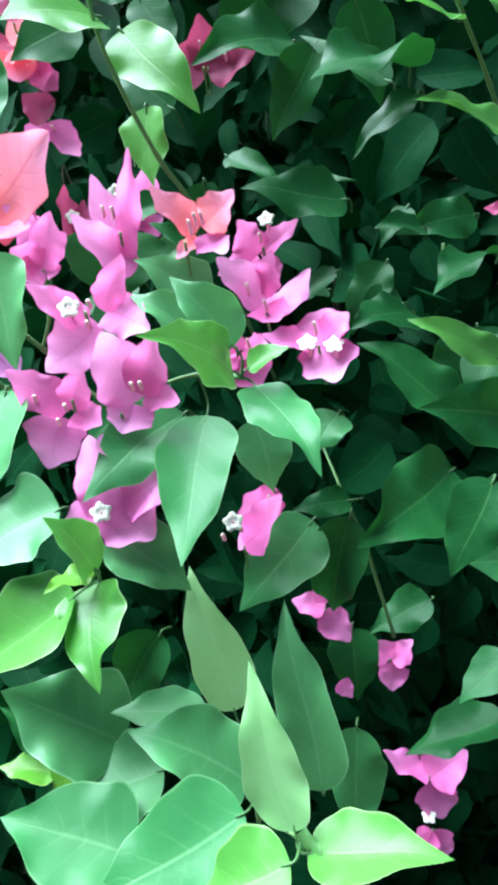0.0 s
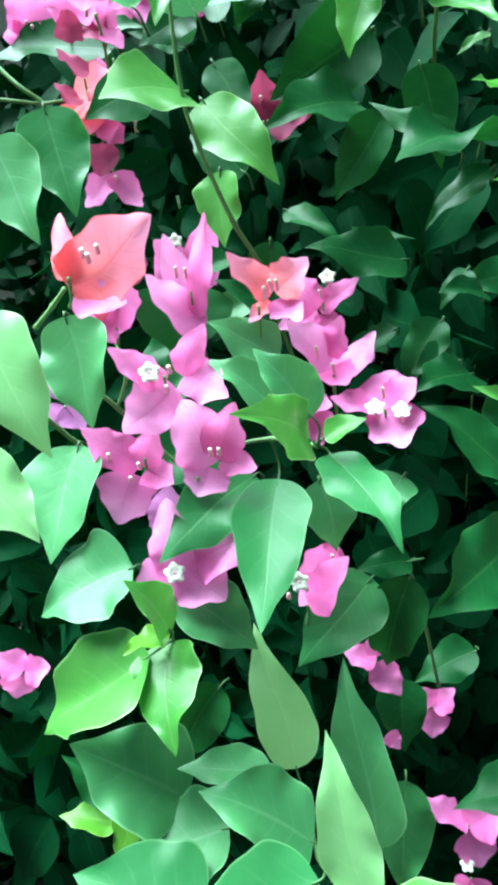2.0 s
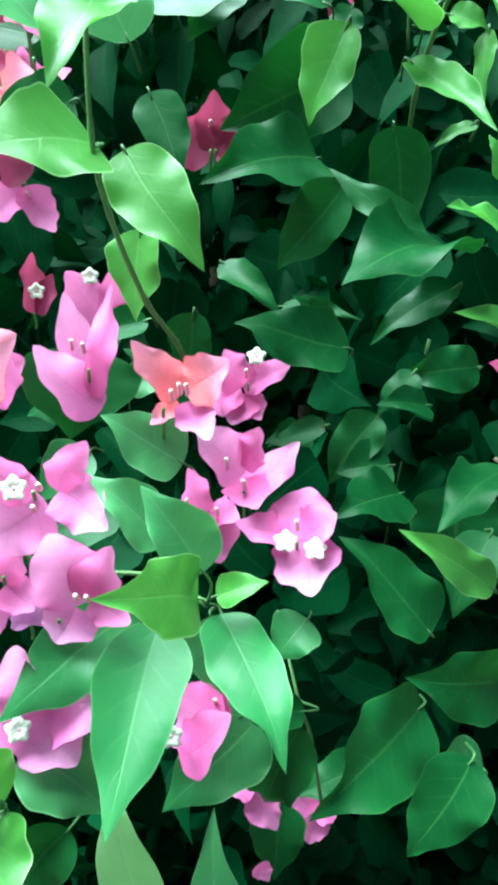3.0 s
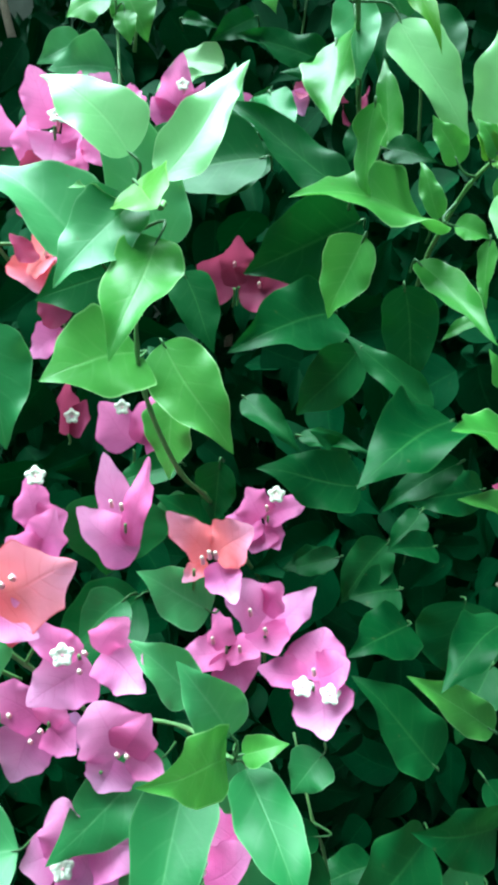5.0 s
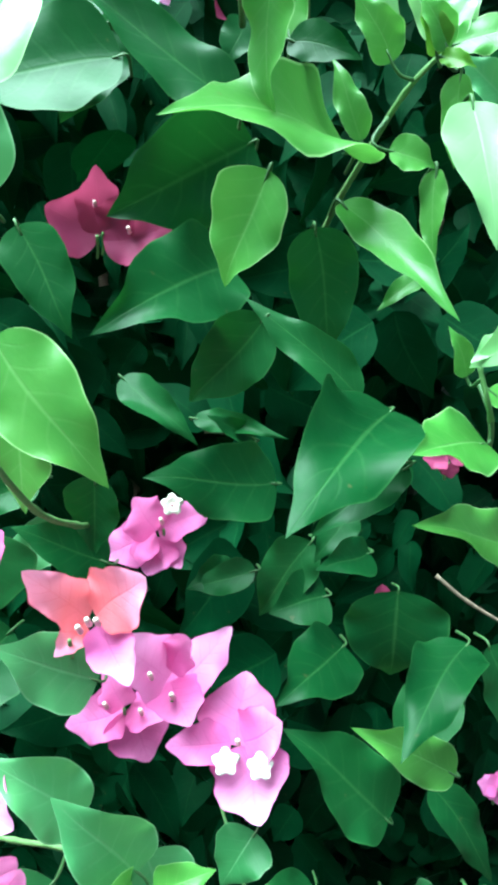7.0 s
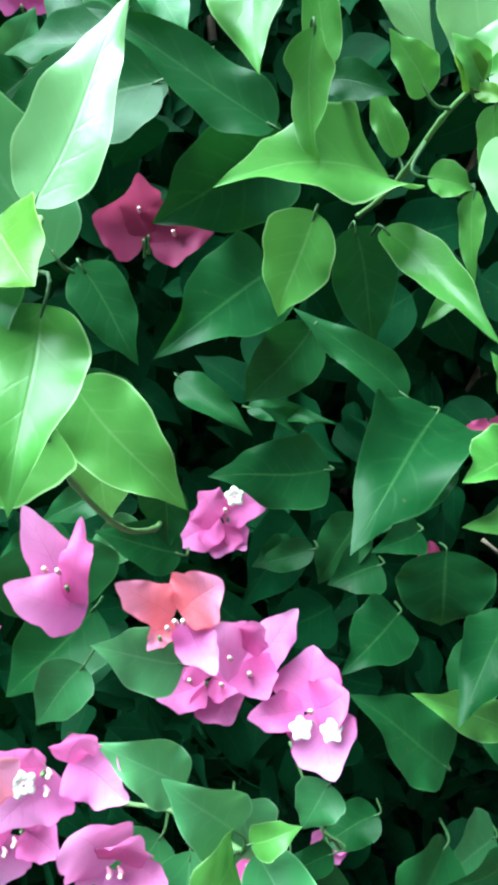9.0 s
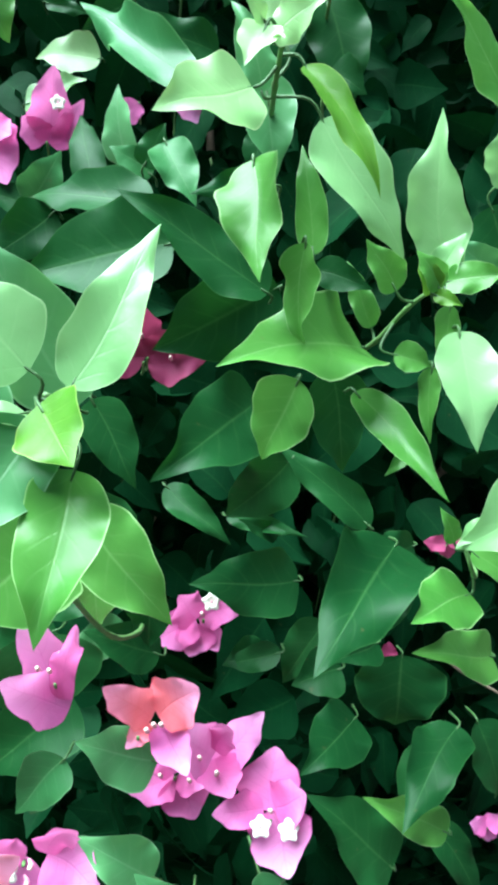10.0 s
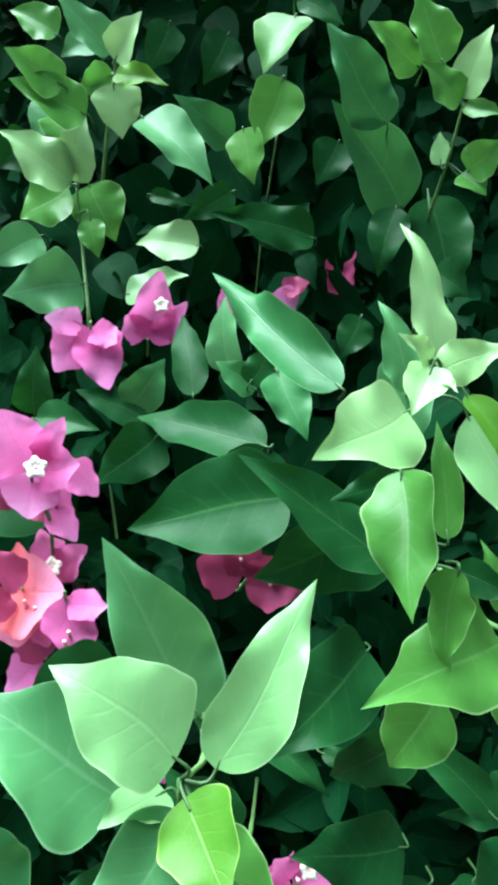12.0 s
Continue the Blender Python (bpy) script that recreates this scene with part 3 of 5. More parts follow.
leaf(shoot_g, (0.069, 0.430, 1.237), (0.063, 0.450, 1.280), 0.014, (0.01, -0.91, 0.42), LEAF_FRESH)
leaf(shoot_g, (0.112, 0.400, 1.234), (0.123, 0.400, 1.252), 0.013, (-0.45, -0.77, 0.45), LEAF_MINT_SHEEN)
leaf(shoot_g, (0.162, 0.470, 1.226), (0.139, 0.470, 1.242), 0.017, (-0.02, -0.98, 0.19), LEAF_PALE)
shoot_h = shoot("bougainvillea shoot with bright green folded leaves", 0.0010, (0.124, 0.352, 1.147), (0.132, 0.356, 1.129), (0.151, 0.400, 1.103), (0.177, 0.470, 1.065))
leaf(shoot_h, (0.159, 0.520, 1.047), (0.106, 0.500, 1.039), 0.029, (0.30, -0.90, 0.32), LEAF)
leaf(shoot_h, (0.105, 0.420, 1.114), (0.058, 0.440, 1.148), 0.018, (0.00, -0.86, 0.51), LEAF)
leaf(shoot_h, (0.155, 0.375, 1.076), (0.112, 0.354, 1.093), 0.023, (0.52, -0.49, 0.70), LEAF_FRESH)
leaf(shoot_h, (0.131, 0.354, 1.122), (0.100, 0.324, 1.129), 0.024, (0.45, -0.27, 0.85), LEAF_FRESH)
leaf(shoot_h, (0.124, 0.360, 1.141), (0.116, 0.360, 1.156), 0.008, (0.26, -0.95, 0.15), LEAF_FRESH)
leaf(shoot_h, (0.131, 0.350, 1.155), (0.117, 0.340, 1.150), 0.008, (0.02, -0.51, 0.86), LEAF_MINT_SHEEN)
leaf(shoot_h, (0.168, 0.345, 1.179), (0.118, 0.343, 1.148), 0.037, (-0.10, -0.87, 0.48), LEAF_MINT_SHEEN)
leaf(shoot_h, (0.131, 0.360, 1.137), (0.162, 0.350, 1.116), 0.014, (0.17, -0.62, 0.77), LEAF_FRESH)
leaf(shoot_h, (0.191, 0.430, 1.201), (0.161, 0.430, 1.239), 0.026, (0.28, -0.86, 0.42), LEAF_MINT_SHEEN)
leaf(shoot_h, (0.194, 0.440, 1.225), (0.164, 0.440, 1.251), 0.017, (0.23, -0.85, 0.47), LEAF_MINT_SHEEN)
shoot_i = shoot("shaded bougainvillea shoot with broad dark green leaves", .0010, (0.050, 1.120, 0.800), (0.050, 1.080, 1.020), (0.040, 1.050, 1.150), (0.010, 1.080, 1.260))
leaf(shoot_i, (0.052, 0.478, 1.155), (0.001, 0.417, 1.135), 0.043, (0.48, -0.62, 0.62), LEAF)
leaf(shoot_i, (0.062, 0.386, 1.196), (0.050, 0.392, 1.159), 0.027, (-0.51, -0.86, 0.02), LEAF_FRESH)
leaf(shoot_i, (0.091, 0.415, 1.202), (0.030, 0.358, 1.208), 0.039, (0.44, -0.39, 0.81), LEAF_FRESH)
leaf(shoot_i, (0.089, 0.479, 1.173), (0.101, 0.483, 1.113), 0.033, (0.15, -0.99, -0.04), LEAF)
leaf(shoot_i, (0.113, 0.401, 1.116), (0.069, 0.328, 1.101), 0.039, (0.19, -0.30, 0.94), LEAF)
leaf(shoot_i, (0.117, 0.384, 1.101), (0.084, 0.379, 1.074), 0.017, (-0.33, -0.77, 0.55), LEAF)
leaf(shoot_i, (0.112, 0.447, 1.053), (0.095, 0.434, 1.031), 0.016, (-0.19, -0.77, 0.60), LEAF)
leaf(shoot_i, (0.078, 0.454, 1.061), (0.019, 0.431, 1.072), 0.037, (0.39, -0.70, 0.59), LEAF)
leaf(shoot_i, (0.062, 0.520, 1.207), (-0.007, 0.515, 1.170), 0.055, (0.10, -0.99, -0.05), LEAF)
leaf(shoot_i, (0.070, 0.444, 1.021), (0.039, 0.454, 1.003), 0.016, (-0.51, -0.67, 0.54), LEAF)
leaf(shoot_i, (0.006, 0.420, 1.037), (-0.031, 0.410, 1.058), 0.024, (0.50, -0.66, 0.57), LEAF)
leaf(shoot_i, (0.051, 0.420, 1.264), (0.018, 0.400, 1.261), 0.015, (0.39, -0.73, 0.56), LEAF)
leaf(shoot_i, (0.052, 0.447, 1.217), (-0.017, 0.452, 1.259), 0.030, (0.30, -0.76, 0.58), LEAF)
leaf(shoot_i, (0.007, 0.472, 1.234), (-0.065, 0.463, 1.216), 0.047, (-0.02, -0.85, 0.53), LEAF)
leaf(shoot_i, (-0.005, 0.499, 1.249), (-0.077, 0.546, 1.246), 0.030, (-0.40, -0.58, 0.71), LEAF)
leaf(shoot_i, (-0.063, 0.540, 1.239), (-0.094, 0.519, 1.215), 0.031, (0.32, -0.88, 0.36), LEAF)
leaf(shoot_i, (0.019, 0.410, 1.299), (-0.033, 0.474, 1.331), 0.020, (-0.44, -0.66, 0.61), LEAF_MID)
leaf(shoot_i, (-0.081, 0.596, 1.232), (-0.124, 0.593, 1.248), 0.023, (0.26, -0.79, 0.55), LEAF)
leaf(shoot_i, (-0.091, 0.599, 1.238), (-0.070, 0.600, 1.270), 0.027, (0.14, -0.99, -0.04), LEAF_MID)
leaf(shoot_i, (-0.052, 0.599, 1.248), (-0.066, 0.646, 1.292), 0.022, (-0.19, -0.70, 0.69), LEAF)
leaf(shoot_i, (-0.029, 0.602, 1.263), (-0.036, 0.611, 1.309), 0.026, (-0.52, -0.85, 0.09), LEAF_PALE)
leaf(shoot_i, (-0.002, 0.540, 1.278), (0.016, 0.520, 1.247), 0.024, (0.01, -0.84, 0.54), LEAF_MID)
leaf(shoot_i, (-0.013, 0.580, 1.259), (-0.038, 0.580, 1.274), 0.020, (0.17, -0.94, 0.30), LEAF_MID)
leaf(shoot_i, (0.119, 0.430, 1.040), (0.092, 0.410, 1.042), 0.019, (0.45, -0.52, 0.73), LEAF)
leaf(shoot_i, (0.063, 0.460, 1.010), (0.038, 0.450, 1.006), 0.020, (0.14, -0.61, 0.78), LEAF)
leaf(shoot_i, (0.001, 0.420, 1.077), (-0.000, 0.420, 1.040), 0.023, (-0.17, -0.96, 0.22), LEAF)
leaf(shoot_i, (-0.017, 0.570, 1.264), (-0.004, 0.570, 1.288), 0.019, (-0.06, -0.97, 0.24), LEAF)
shoot_j = shoot("tall bougainvillea shoot with pale lime young leaves", 0.0011, (-0.115, 0.656, 1.444), (-0.117, 0.662, 1.431), (-0.125, 0.680, 1.403), (-0.141, 0.720, 1.336))
leaf(shoot_j, (-0.158, 0.620, 1.223), (-0.156, 0.620, 1.269), 0.025, (0.27, -0.96, -0.01), LEAF)
leaf(shoot_j, (-0.133, 0.646, 1.307), (-0.177, 0.620, 1.299), 0.042, (0.43, -0.85, 0.31), LEAF_PALE)
leaf(shoot_j, (-0.174, 0.690, 1.334), (-0.206, 0.669, 1.312), 0.031, (0.37, -0.87, 0.33), LEAF_PALE)
leaf(shoot_j, (-0.114, 0.650, 1.442), (-0.096, 0.640, 1.467), 0.023, (-0.41, -0.91, -0.08), LEAF_LIME)
leaf(shoot_j, (-0.119, 0.660, 1.447), (-0.151, 0.648, 1.476), 0.026, (0.55, -0.77, 0.31), LEAF_PALE)
leaf(shoot_j, (-0.115, 0.655, 1.435), (-0.079, 0.640, 1.428), 0.016, (-0.26, -0.86, 0.43), LEAF_YOUNG)
leaf(shoot_j, (-0.117, 0.660, 1.430), (-0.110, 0.657, 1.398), 0.031, (0.19, -0.97, 0.13), LEAF_LIME)
leaf(shoot_j, (-0.146, 0.650, 1.426), (-0.176, 0.633, 1.442), 0.028, (0.57, -0.79, 0.21), LEAF_FRESH)
leaf(shoot_j, (-0.133, 0.656, 1.411), (-0.175, 0.636, 1.426), 0.034, (0.50, -0.79, 0.35), LEAF_FRESH)
leaf(shoot_j, (-0.161, 0.690, 1.462), (-0.192, 0.690, 1.475), 0.028, (0.20, -0.86, 0.48), LEAF_FRESH)
leaf(shoot_j, (-0.166, 0.720, 1.429), (-0.185, 0.710, 1.397), 0.031, (-0.00, -0.95, 0.30), LEAF_PALE)
leaf(shoot_j, (-0.170, 0.710, 1.416), (-0.149, 0.700, 1.384), 0.033, (0.30, -0.84, 0.46), LEAF_FRESH)
leaf(shoot_j, (-0.137, 0.700, 1.466), (-0.159, 0.690, 1.449), 0.022, (0.16, -0.92, 0.34), LEAF_PALE)
leaf(shoot_j, (-0.194, 0.740, 1.401), (-0.221, 0.730, 1.379), 0.033, (0.28, -0.96, 0.09), LEAF)
leaf(shoot_j, (-0.121, 0.680, 1.439), (-0.144, 0.675, 1.427), 0.022, (0.28, -0.96, 0.08), LEAF_FRESH)
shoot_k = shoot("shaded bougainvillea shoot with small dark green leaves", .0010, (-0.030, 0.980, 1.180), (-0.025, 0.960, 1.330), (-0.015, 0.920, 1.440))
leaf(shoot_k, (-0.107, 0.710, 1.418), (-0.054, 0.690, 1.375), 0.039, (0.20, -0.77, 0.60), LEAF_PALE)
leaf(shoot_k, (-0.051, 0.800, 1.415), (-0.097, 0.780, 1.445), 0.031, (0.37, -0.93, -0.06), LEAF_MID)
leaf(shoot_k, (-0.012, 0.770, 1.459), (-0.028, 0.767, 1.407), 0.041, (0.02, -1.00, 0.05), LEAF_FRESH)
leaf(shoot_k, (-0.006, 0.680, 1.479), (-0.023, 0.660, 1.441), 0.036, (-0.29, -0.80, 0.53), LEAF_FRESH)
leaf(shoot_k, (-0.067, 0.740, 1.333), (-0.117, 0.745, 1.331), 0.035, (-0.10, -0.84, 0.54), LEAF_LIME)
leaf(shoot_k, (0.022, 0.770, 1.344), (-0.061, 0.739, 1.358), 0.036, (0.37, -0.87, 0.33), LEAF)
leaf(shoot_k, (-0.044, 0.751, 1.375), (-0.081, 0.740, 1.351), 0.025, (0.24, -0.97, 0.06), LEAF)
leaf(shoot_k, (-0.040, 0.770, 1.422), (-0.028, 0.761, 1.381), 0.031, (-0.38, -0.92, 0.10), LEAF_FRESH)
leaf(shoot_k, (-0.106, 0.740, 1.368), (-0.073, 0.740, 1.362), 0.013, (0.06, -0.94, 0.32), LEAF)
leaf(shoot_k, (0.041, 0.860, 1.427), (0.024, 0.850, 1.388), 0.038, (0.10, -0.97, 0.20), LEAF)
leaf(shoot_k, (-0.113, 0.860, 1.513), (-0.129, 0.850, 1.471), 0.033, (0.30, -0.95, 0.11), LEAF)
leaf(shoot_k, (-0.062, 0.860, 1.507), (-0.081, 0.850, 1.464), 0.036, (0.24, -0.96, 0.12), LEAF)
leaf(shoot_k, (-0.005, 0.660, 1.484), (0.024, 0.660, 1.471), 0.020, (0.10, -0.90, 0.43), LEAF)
leaf(shoot_k, (-0.113, 0.690, 1.297), (-0.067, 0.680, 1.315), 0.031, (-0.33, -0.68, 0.65), LEAF_MINT_SHEEN)
shoot_l = shoot("tall bougainvillea shoot with small pale leaves against dark", 0.0011, (0.100, 0.650, 1.430), (0.098, 0.662, 1.401), (0.098, 0.690, 1.376), (0.099, 0.720, 1.346), (0.109, 0.760, 1.270))
leaf(shoot_l, (0.083, 0.728, 1.369), (0.022, 0.690, 1.434), 0.053, (0.49, -0.87, -0.05), LEAF_MID)
leaf(shoot_l, (0.061, 0.700, 1.422), (0.014, 0.690, 1.480), 0.039, (0.22, -0.98, 0.01), LEAF_MID)
leaf(shoot_l, (0.074, 0.700, 1.369), (0.065, 0.690, 1.321), 0.028, (-0.17, -0.96, 0.23), LEAF)
leaf(shoot_l, (0.098, 0.711, 1.378), (0.121, 0.695, 1.306), 0.045, (0.01, -0.97, 0.23), LEAF)
leaf(shoot_l, (0.099, 0.651, 1.433), (0.109, 0.639, 1.471), 0.026, (-0.68, -0.73, -0.05), LEAF_LIME)
leaf(shoot_l, (0.098, 0.650, 1.430), (0.069, 0.640, 1.450), 0.023, (0.39, -0.91, 0.13), LEAF_FRESH)
leaf(shoot_l, (0.071, 0.651, 1.448), (0.036, 0.640, 1.469), 0.025, (0.34, -0.94, 0.07), LEAF_FRESH)
leaf(shoot_l, (0.085, 0.650, 1.451), (0.063, 0.649, 1.491), 0.030, (0.31, -0.94, 0.13), LEAF_FRESH)
leaf(shoot_l, (0.095, 0.669, 1.396), (0.092, 0.670, 1.416), 0.015, (-0.64, -0.76, -0.09), LEAF_MINT_SHEEN)
leaf(shoot_l, (0.107, 0.660, 1.391), (0.122, 0.650, 1.378), 0.021, (-0.06, -0.83, 0.55), LEAF_FRESH)
leaf(shoot_l, (0.100, 0.650, 1.428), (0.124, 0.641, 1.423), 0.013, (-0.23, -0.85, 0.48), LEAF_FRESH)
leaf(shoot_l, (0.110, 0.659, 1.393), (0.127, 0.646, 1.411), 0.025, (-0.52, -0.85, -0.11), LEAF_FRESH)
leaf(shoot_l, (0.060, 0.720, 1.290), (0.046, 0.710, 1.257), 0.027, (0.02, -0.96, 0.28), LEAF)
leaf(shoot_l, (0.100, 0.680, 1.328), (0.126, 0.670, 1.314), 0.028, (-0.30, -0.90, 0.31), LEAF)
shoot_m = shoot("bougainvillea shoot with broad pale leaves beside pink flowers", .0010, (-0.120, 0.760, 0.900), (-0.118, 0.720, 1.040), (-0.135, 0.740, 1.140))
leaf(shoot_m, (-0.091, 0.333, 0.982), (-0.099, 0.301, 0.931), 0.044, (-0.16, -0.82, 0.55), LEAF_PALE)
leaf(shoot_m, (-0.087, 0.328, 1.047), (-0.076, 0.318, 0.993), 0.036, (-0.02, -0.98, 0.17), LEAF_PALE)
leaf(shoot_m, (-0.053, 0.410, 1.056), (-0.053, 0.400, 1.013), 0.056, (0.42, -0.88, 0.21), LEAF)
leaf(shoot_m, (-0.052, 0.470, 0.966), (-0.104, 0.446, 0.922), 0.051, (-0.01, -0.87, 0.50), LEAF)
leaf(shoot_m, (-0.054, 0.453, 1.026), (-0.098, 0.453, 1.007), 0.029, (-0.23, -0.82, 0.53), LEAF)
leaf(shoot_m, (-0.101, 0.270, 1.052), (-0.070, 0.260, 0.994), 0.034, (0.25, -0.92, 0.29), LEAF_MINT_SHEEN)
leaf(shoot_m, (-0.122, 0.280, 0.992), (-0.086, 0.270, 0.954), 0.031, (0.46, -0.63, 0.62), LEAF_MINT_SHEEN)
leaf(shoot_m, (-0.098, 0.360, 1.147), (-0.084, 0.350, 1.093), 0.034, (0.31, -0.92, 0.25), LEAF_MID)
leaf(shoot_m, (-0.113, 0.330, 1.129), (-0.091, 0.320, 1.080), 0.033, (-0.04, -0.98, 0.18), LEAF_PALE)
leaf(shoot_m, (-0.106, 0.500, 1.210), (-0.195, 0.500, 1.213), 0.039, (0.01, -0.79, 0.61), LEAF)
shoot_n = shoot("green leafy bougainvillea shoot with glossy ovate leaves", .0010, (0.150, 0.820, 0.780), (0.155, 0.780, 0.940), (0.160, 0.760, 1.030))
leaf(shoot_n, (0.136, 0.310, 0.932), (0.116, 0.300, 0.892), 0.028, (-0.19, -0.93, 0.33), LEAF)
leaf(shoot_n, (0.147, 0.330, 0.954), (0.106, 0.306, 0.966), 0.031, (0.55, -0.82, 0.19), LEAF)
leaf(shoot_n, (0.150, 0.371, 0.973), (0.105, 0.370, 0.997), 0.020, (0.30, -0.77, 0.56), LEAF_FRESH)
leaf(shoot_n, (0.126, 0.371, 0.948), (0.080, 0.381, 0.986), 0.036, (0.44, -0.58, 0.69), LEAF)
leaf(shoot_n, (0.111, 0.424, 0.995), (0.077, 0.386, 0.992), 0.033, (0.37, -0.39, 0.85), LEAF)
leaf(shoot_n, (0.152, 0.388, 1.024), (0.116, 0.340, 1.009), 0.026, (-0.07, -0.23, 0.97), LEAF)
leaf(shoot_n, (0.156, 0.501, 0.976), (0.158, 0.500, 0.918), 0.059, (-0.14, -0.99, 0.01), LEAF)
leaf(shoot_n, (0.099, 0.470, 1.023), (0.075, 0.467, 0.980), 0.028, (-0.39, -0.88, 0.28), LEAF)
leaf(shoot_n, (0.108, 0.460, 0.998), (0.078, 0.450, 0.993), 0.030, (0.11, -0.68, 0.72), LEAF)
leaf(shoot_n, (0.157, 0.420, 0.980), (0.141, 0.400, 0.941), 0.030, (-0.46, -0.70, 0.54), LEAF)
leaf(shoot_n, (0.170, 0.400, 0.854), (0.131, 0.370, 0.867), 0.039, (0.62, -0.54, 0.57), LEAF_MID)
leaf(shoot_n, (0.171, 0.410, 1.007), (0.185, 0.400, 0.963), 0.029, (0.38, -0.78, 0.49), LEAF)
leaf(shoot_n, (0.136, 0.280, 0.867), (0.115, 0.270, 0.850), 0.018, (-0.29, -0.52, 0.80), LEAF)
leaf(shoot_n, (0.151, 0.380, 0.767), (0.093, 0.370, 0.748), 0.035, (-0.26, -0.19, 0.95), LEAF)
shoot_o = shoot("slender bougainvillea shoot with lime leaves above pink flowers", 0.0011, (-0.139, 0.655, 1.367), (-0.137, 0.660, 1.333), (-0.127, 0.640, 1.284), (-0.130, 0.660, 1.254))
leaf(shoot_o, (-0.138, 0.560, 1.237), (-0.098, 0.550, 1.236), 0.021, (-0.19, -0.80, 0.58), LEAF)
leaf(shoot_o, (-0.143, 0.655, 1.369), (-0.184, 0.640, 1.397), 0.038, (0.55, -0.72, 0.43), LEAF_LIME)
leaf(shoot_o, (-0.139, 0.660, 1.370), (-0.134, 0.657, 1.414), 0.028, (-0.24, -0.97, -0.03), LEAF_LIME)
leaf(shoot_o, (-0.137, 0.679, 1.370), (-0.118, 0.678, 1.334), 0.038, (0.25, -0.96, 0.14), LEAF_FRESH)
leaf(shoot_o, (-0.129, 0.649, 1.348), (-0.122, 0.646, 1.324), 0.018, (0.08, -0.98, 0.17), LEAF_FRESH)
leaf(shoot_o, (-0.147, 0.665, 1.367), (-0.180, 0.665, 1.345), 0.038, (-0.18, -0.94, 0.28), LEAF_FRESH)
shoot_q = shoot("pale green bougainvillea shoot with yellow-green wavy leaves", 0.0014, (0.181, 0.450, 1.345), (0.171, 0.455, 1.320), (0.163, 0.465, 1.287), (0.166, 0.480, 1.273), (0.188, 0.560, 1.264))
leaf(shoot_q, (0.170, 0.460, 1.299), (0.201, 0.450, 1.326), 0.034, (-0.16, -0.99, 0.04), LEAF_YOUNG)
leaf(shoot_q, (0.175, 0.470, 1.274), (0.200, 0.460, 1.259), 0.019, (-0.09, -0.81, 0.58), LEAF_FRESH)
leaf(shoot_q, (0.154, 0.460, 1.298), (0.115, 0.450, 1.341), 0.022, (0.34, -0.89, 0.31), LEAF_FRESH)
leaf(shoot_q, (0.162, 0.470, 1.264), (0.152, 0.460, 1.294), 0.020, (-0.84, -0.49, -0.20), LEAF_MINT_SHEEN)
leaf(shoot_q, (0.166, 0.470, 1.257), (0.167, 0.470, 1.283), 0.014, (-0.82, -0.51, 0.26), LEAF_MINT_SHEEN)
leaf(shoot_q, (0.176, 0.530, 1.254), (0.200, 0.520, 1.204), 0.036, (-0.35, -0.91, 0.23), LEAF)

# ---- flowers ----
flower_F1 = flower("salmon pink bougainvillea flower with three papery bracts", (-0.068, 0.291, 1.052), (-0.060, 0.275, 1.064))
bract(flower_F1, (-0.063, 0.281, 1.060), (-0.024, 0.270, 1.083), 0.033, (-0.22, -0.97, -0.10), BRACT_SALMON)
bract(flower_F1, (-0.061, 0.281, 1.057), (-0.037, 0.272, 1.053), 0.017, (-0.21, -0.83, 0.51), BRACT_LIGHT)
bract(flower_F1, (-0.065, 0.281, 1.063), (-0.059, 0.272, 1.087), 0.011, (0.40, -0.82, -0.40), BRACT_SALMON)
floret(flower_F1, (-0.056, 0.286, 1.065), (-0.049, 0.270, 1.072), is_open=False)
floret(flower_F1, (-0.058, 0.286, 1.068), (-0.051, 0.270, 1.074), is_open=False)
floret(flower_F1, (-0.052, 0.287, 1.069), (-0.045, 0.270, 1.075), is_open=False)
flower_F1b = flower("magenta bougainvillea flower with three papery bracts", (-0.081, 0.377, 1.025), (-0.074, 0.360, 1.038))
bract(flower_F1b, (-0.074, 0.360, 1.038), (-0.065, 0.358, 1.064), 0.023, (-0.25, -0.97, 0.01), BRACT)
bract(flower_F1b, (-0.075, 0.360, 1.039), (-0.086, 0.354, 1.049), 0.020, (0.47, -0.88, 0.02), BRACT)
bract(flower_F1b, (-0.076, 0.360, 1.040), (-0.083, 0.353, 1.034), 0.016, (0.60, -0.76, 0.25), BRACT)
flower_F2 = flower("magenta bougainvillea flower with three papery bracts", (-0.042, 0.394, 1.033), (-0.037, 0.378, 1.053))
bract(flower_F2, (-0.037, 0.384, 1.039), (-0.052, 0.390, 1.082), 0.021, (0.37, -0.89, 0.26), BRACT_LIGHT)
bract(flower_F2, (-0.035, 0.384, 1.039), (-0.025, 0.370, 1.089), 0.013, (0.01, -0.96, -0.27), BRACT)
bract(flower_F2, (-0.033, 0.384, 1.033), (-0.056, 0.367, 1.062), 0.024, (0.77, -0.58, 0.27), BRACT_LIGHT)
floret(flower_F2, (-0.048, 0.389, 1.053), (-0.043, 0.373, 1.066), is_open=False)
floret(flower_F2, (-0.043, 0.389, 1.052), (-0.038, 0.373, 1.065), is_open=False)
flower_F2r = flower("pale pink bougainvillea bracts behind a flower cluster", (-0.070, 0.507, 1.042), (-0.065, 0.490, 1.056))
bract(flower_F2r, (-0.066, 0.496, 1.059), (-0.086, 0.486, 1.085), 0.030, (0.46, -0.89, -0.00), BRACT)
bract(flower_F2r, (-0.062, 0.496, 1.059), (-0.048, 0.485, 1.099), 0.022, (0.11, -0.95, -0.30), BRACT)
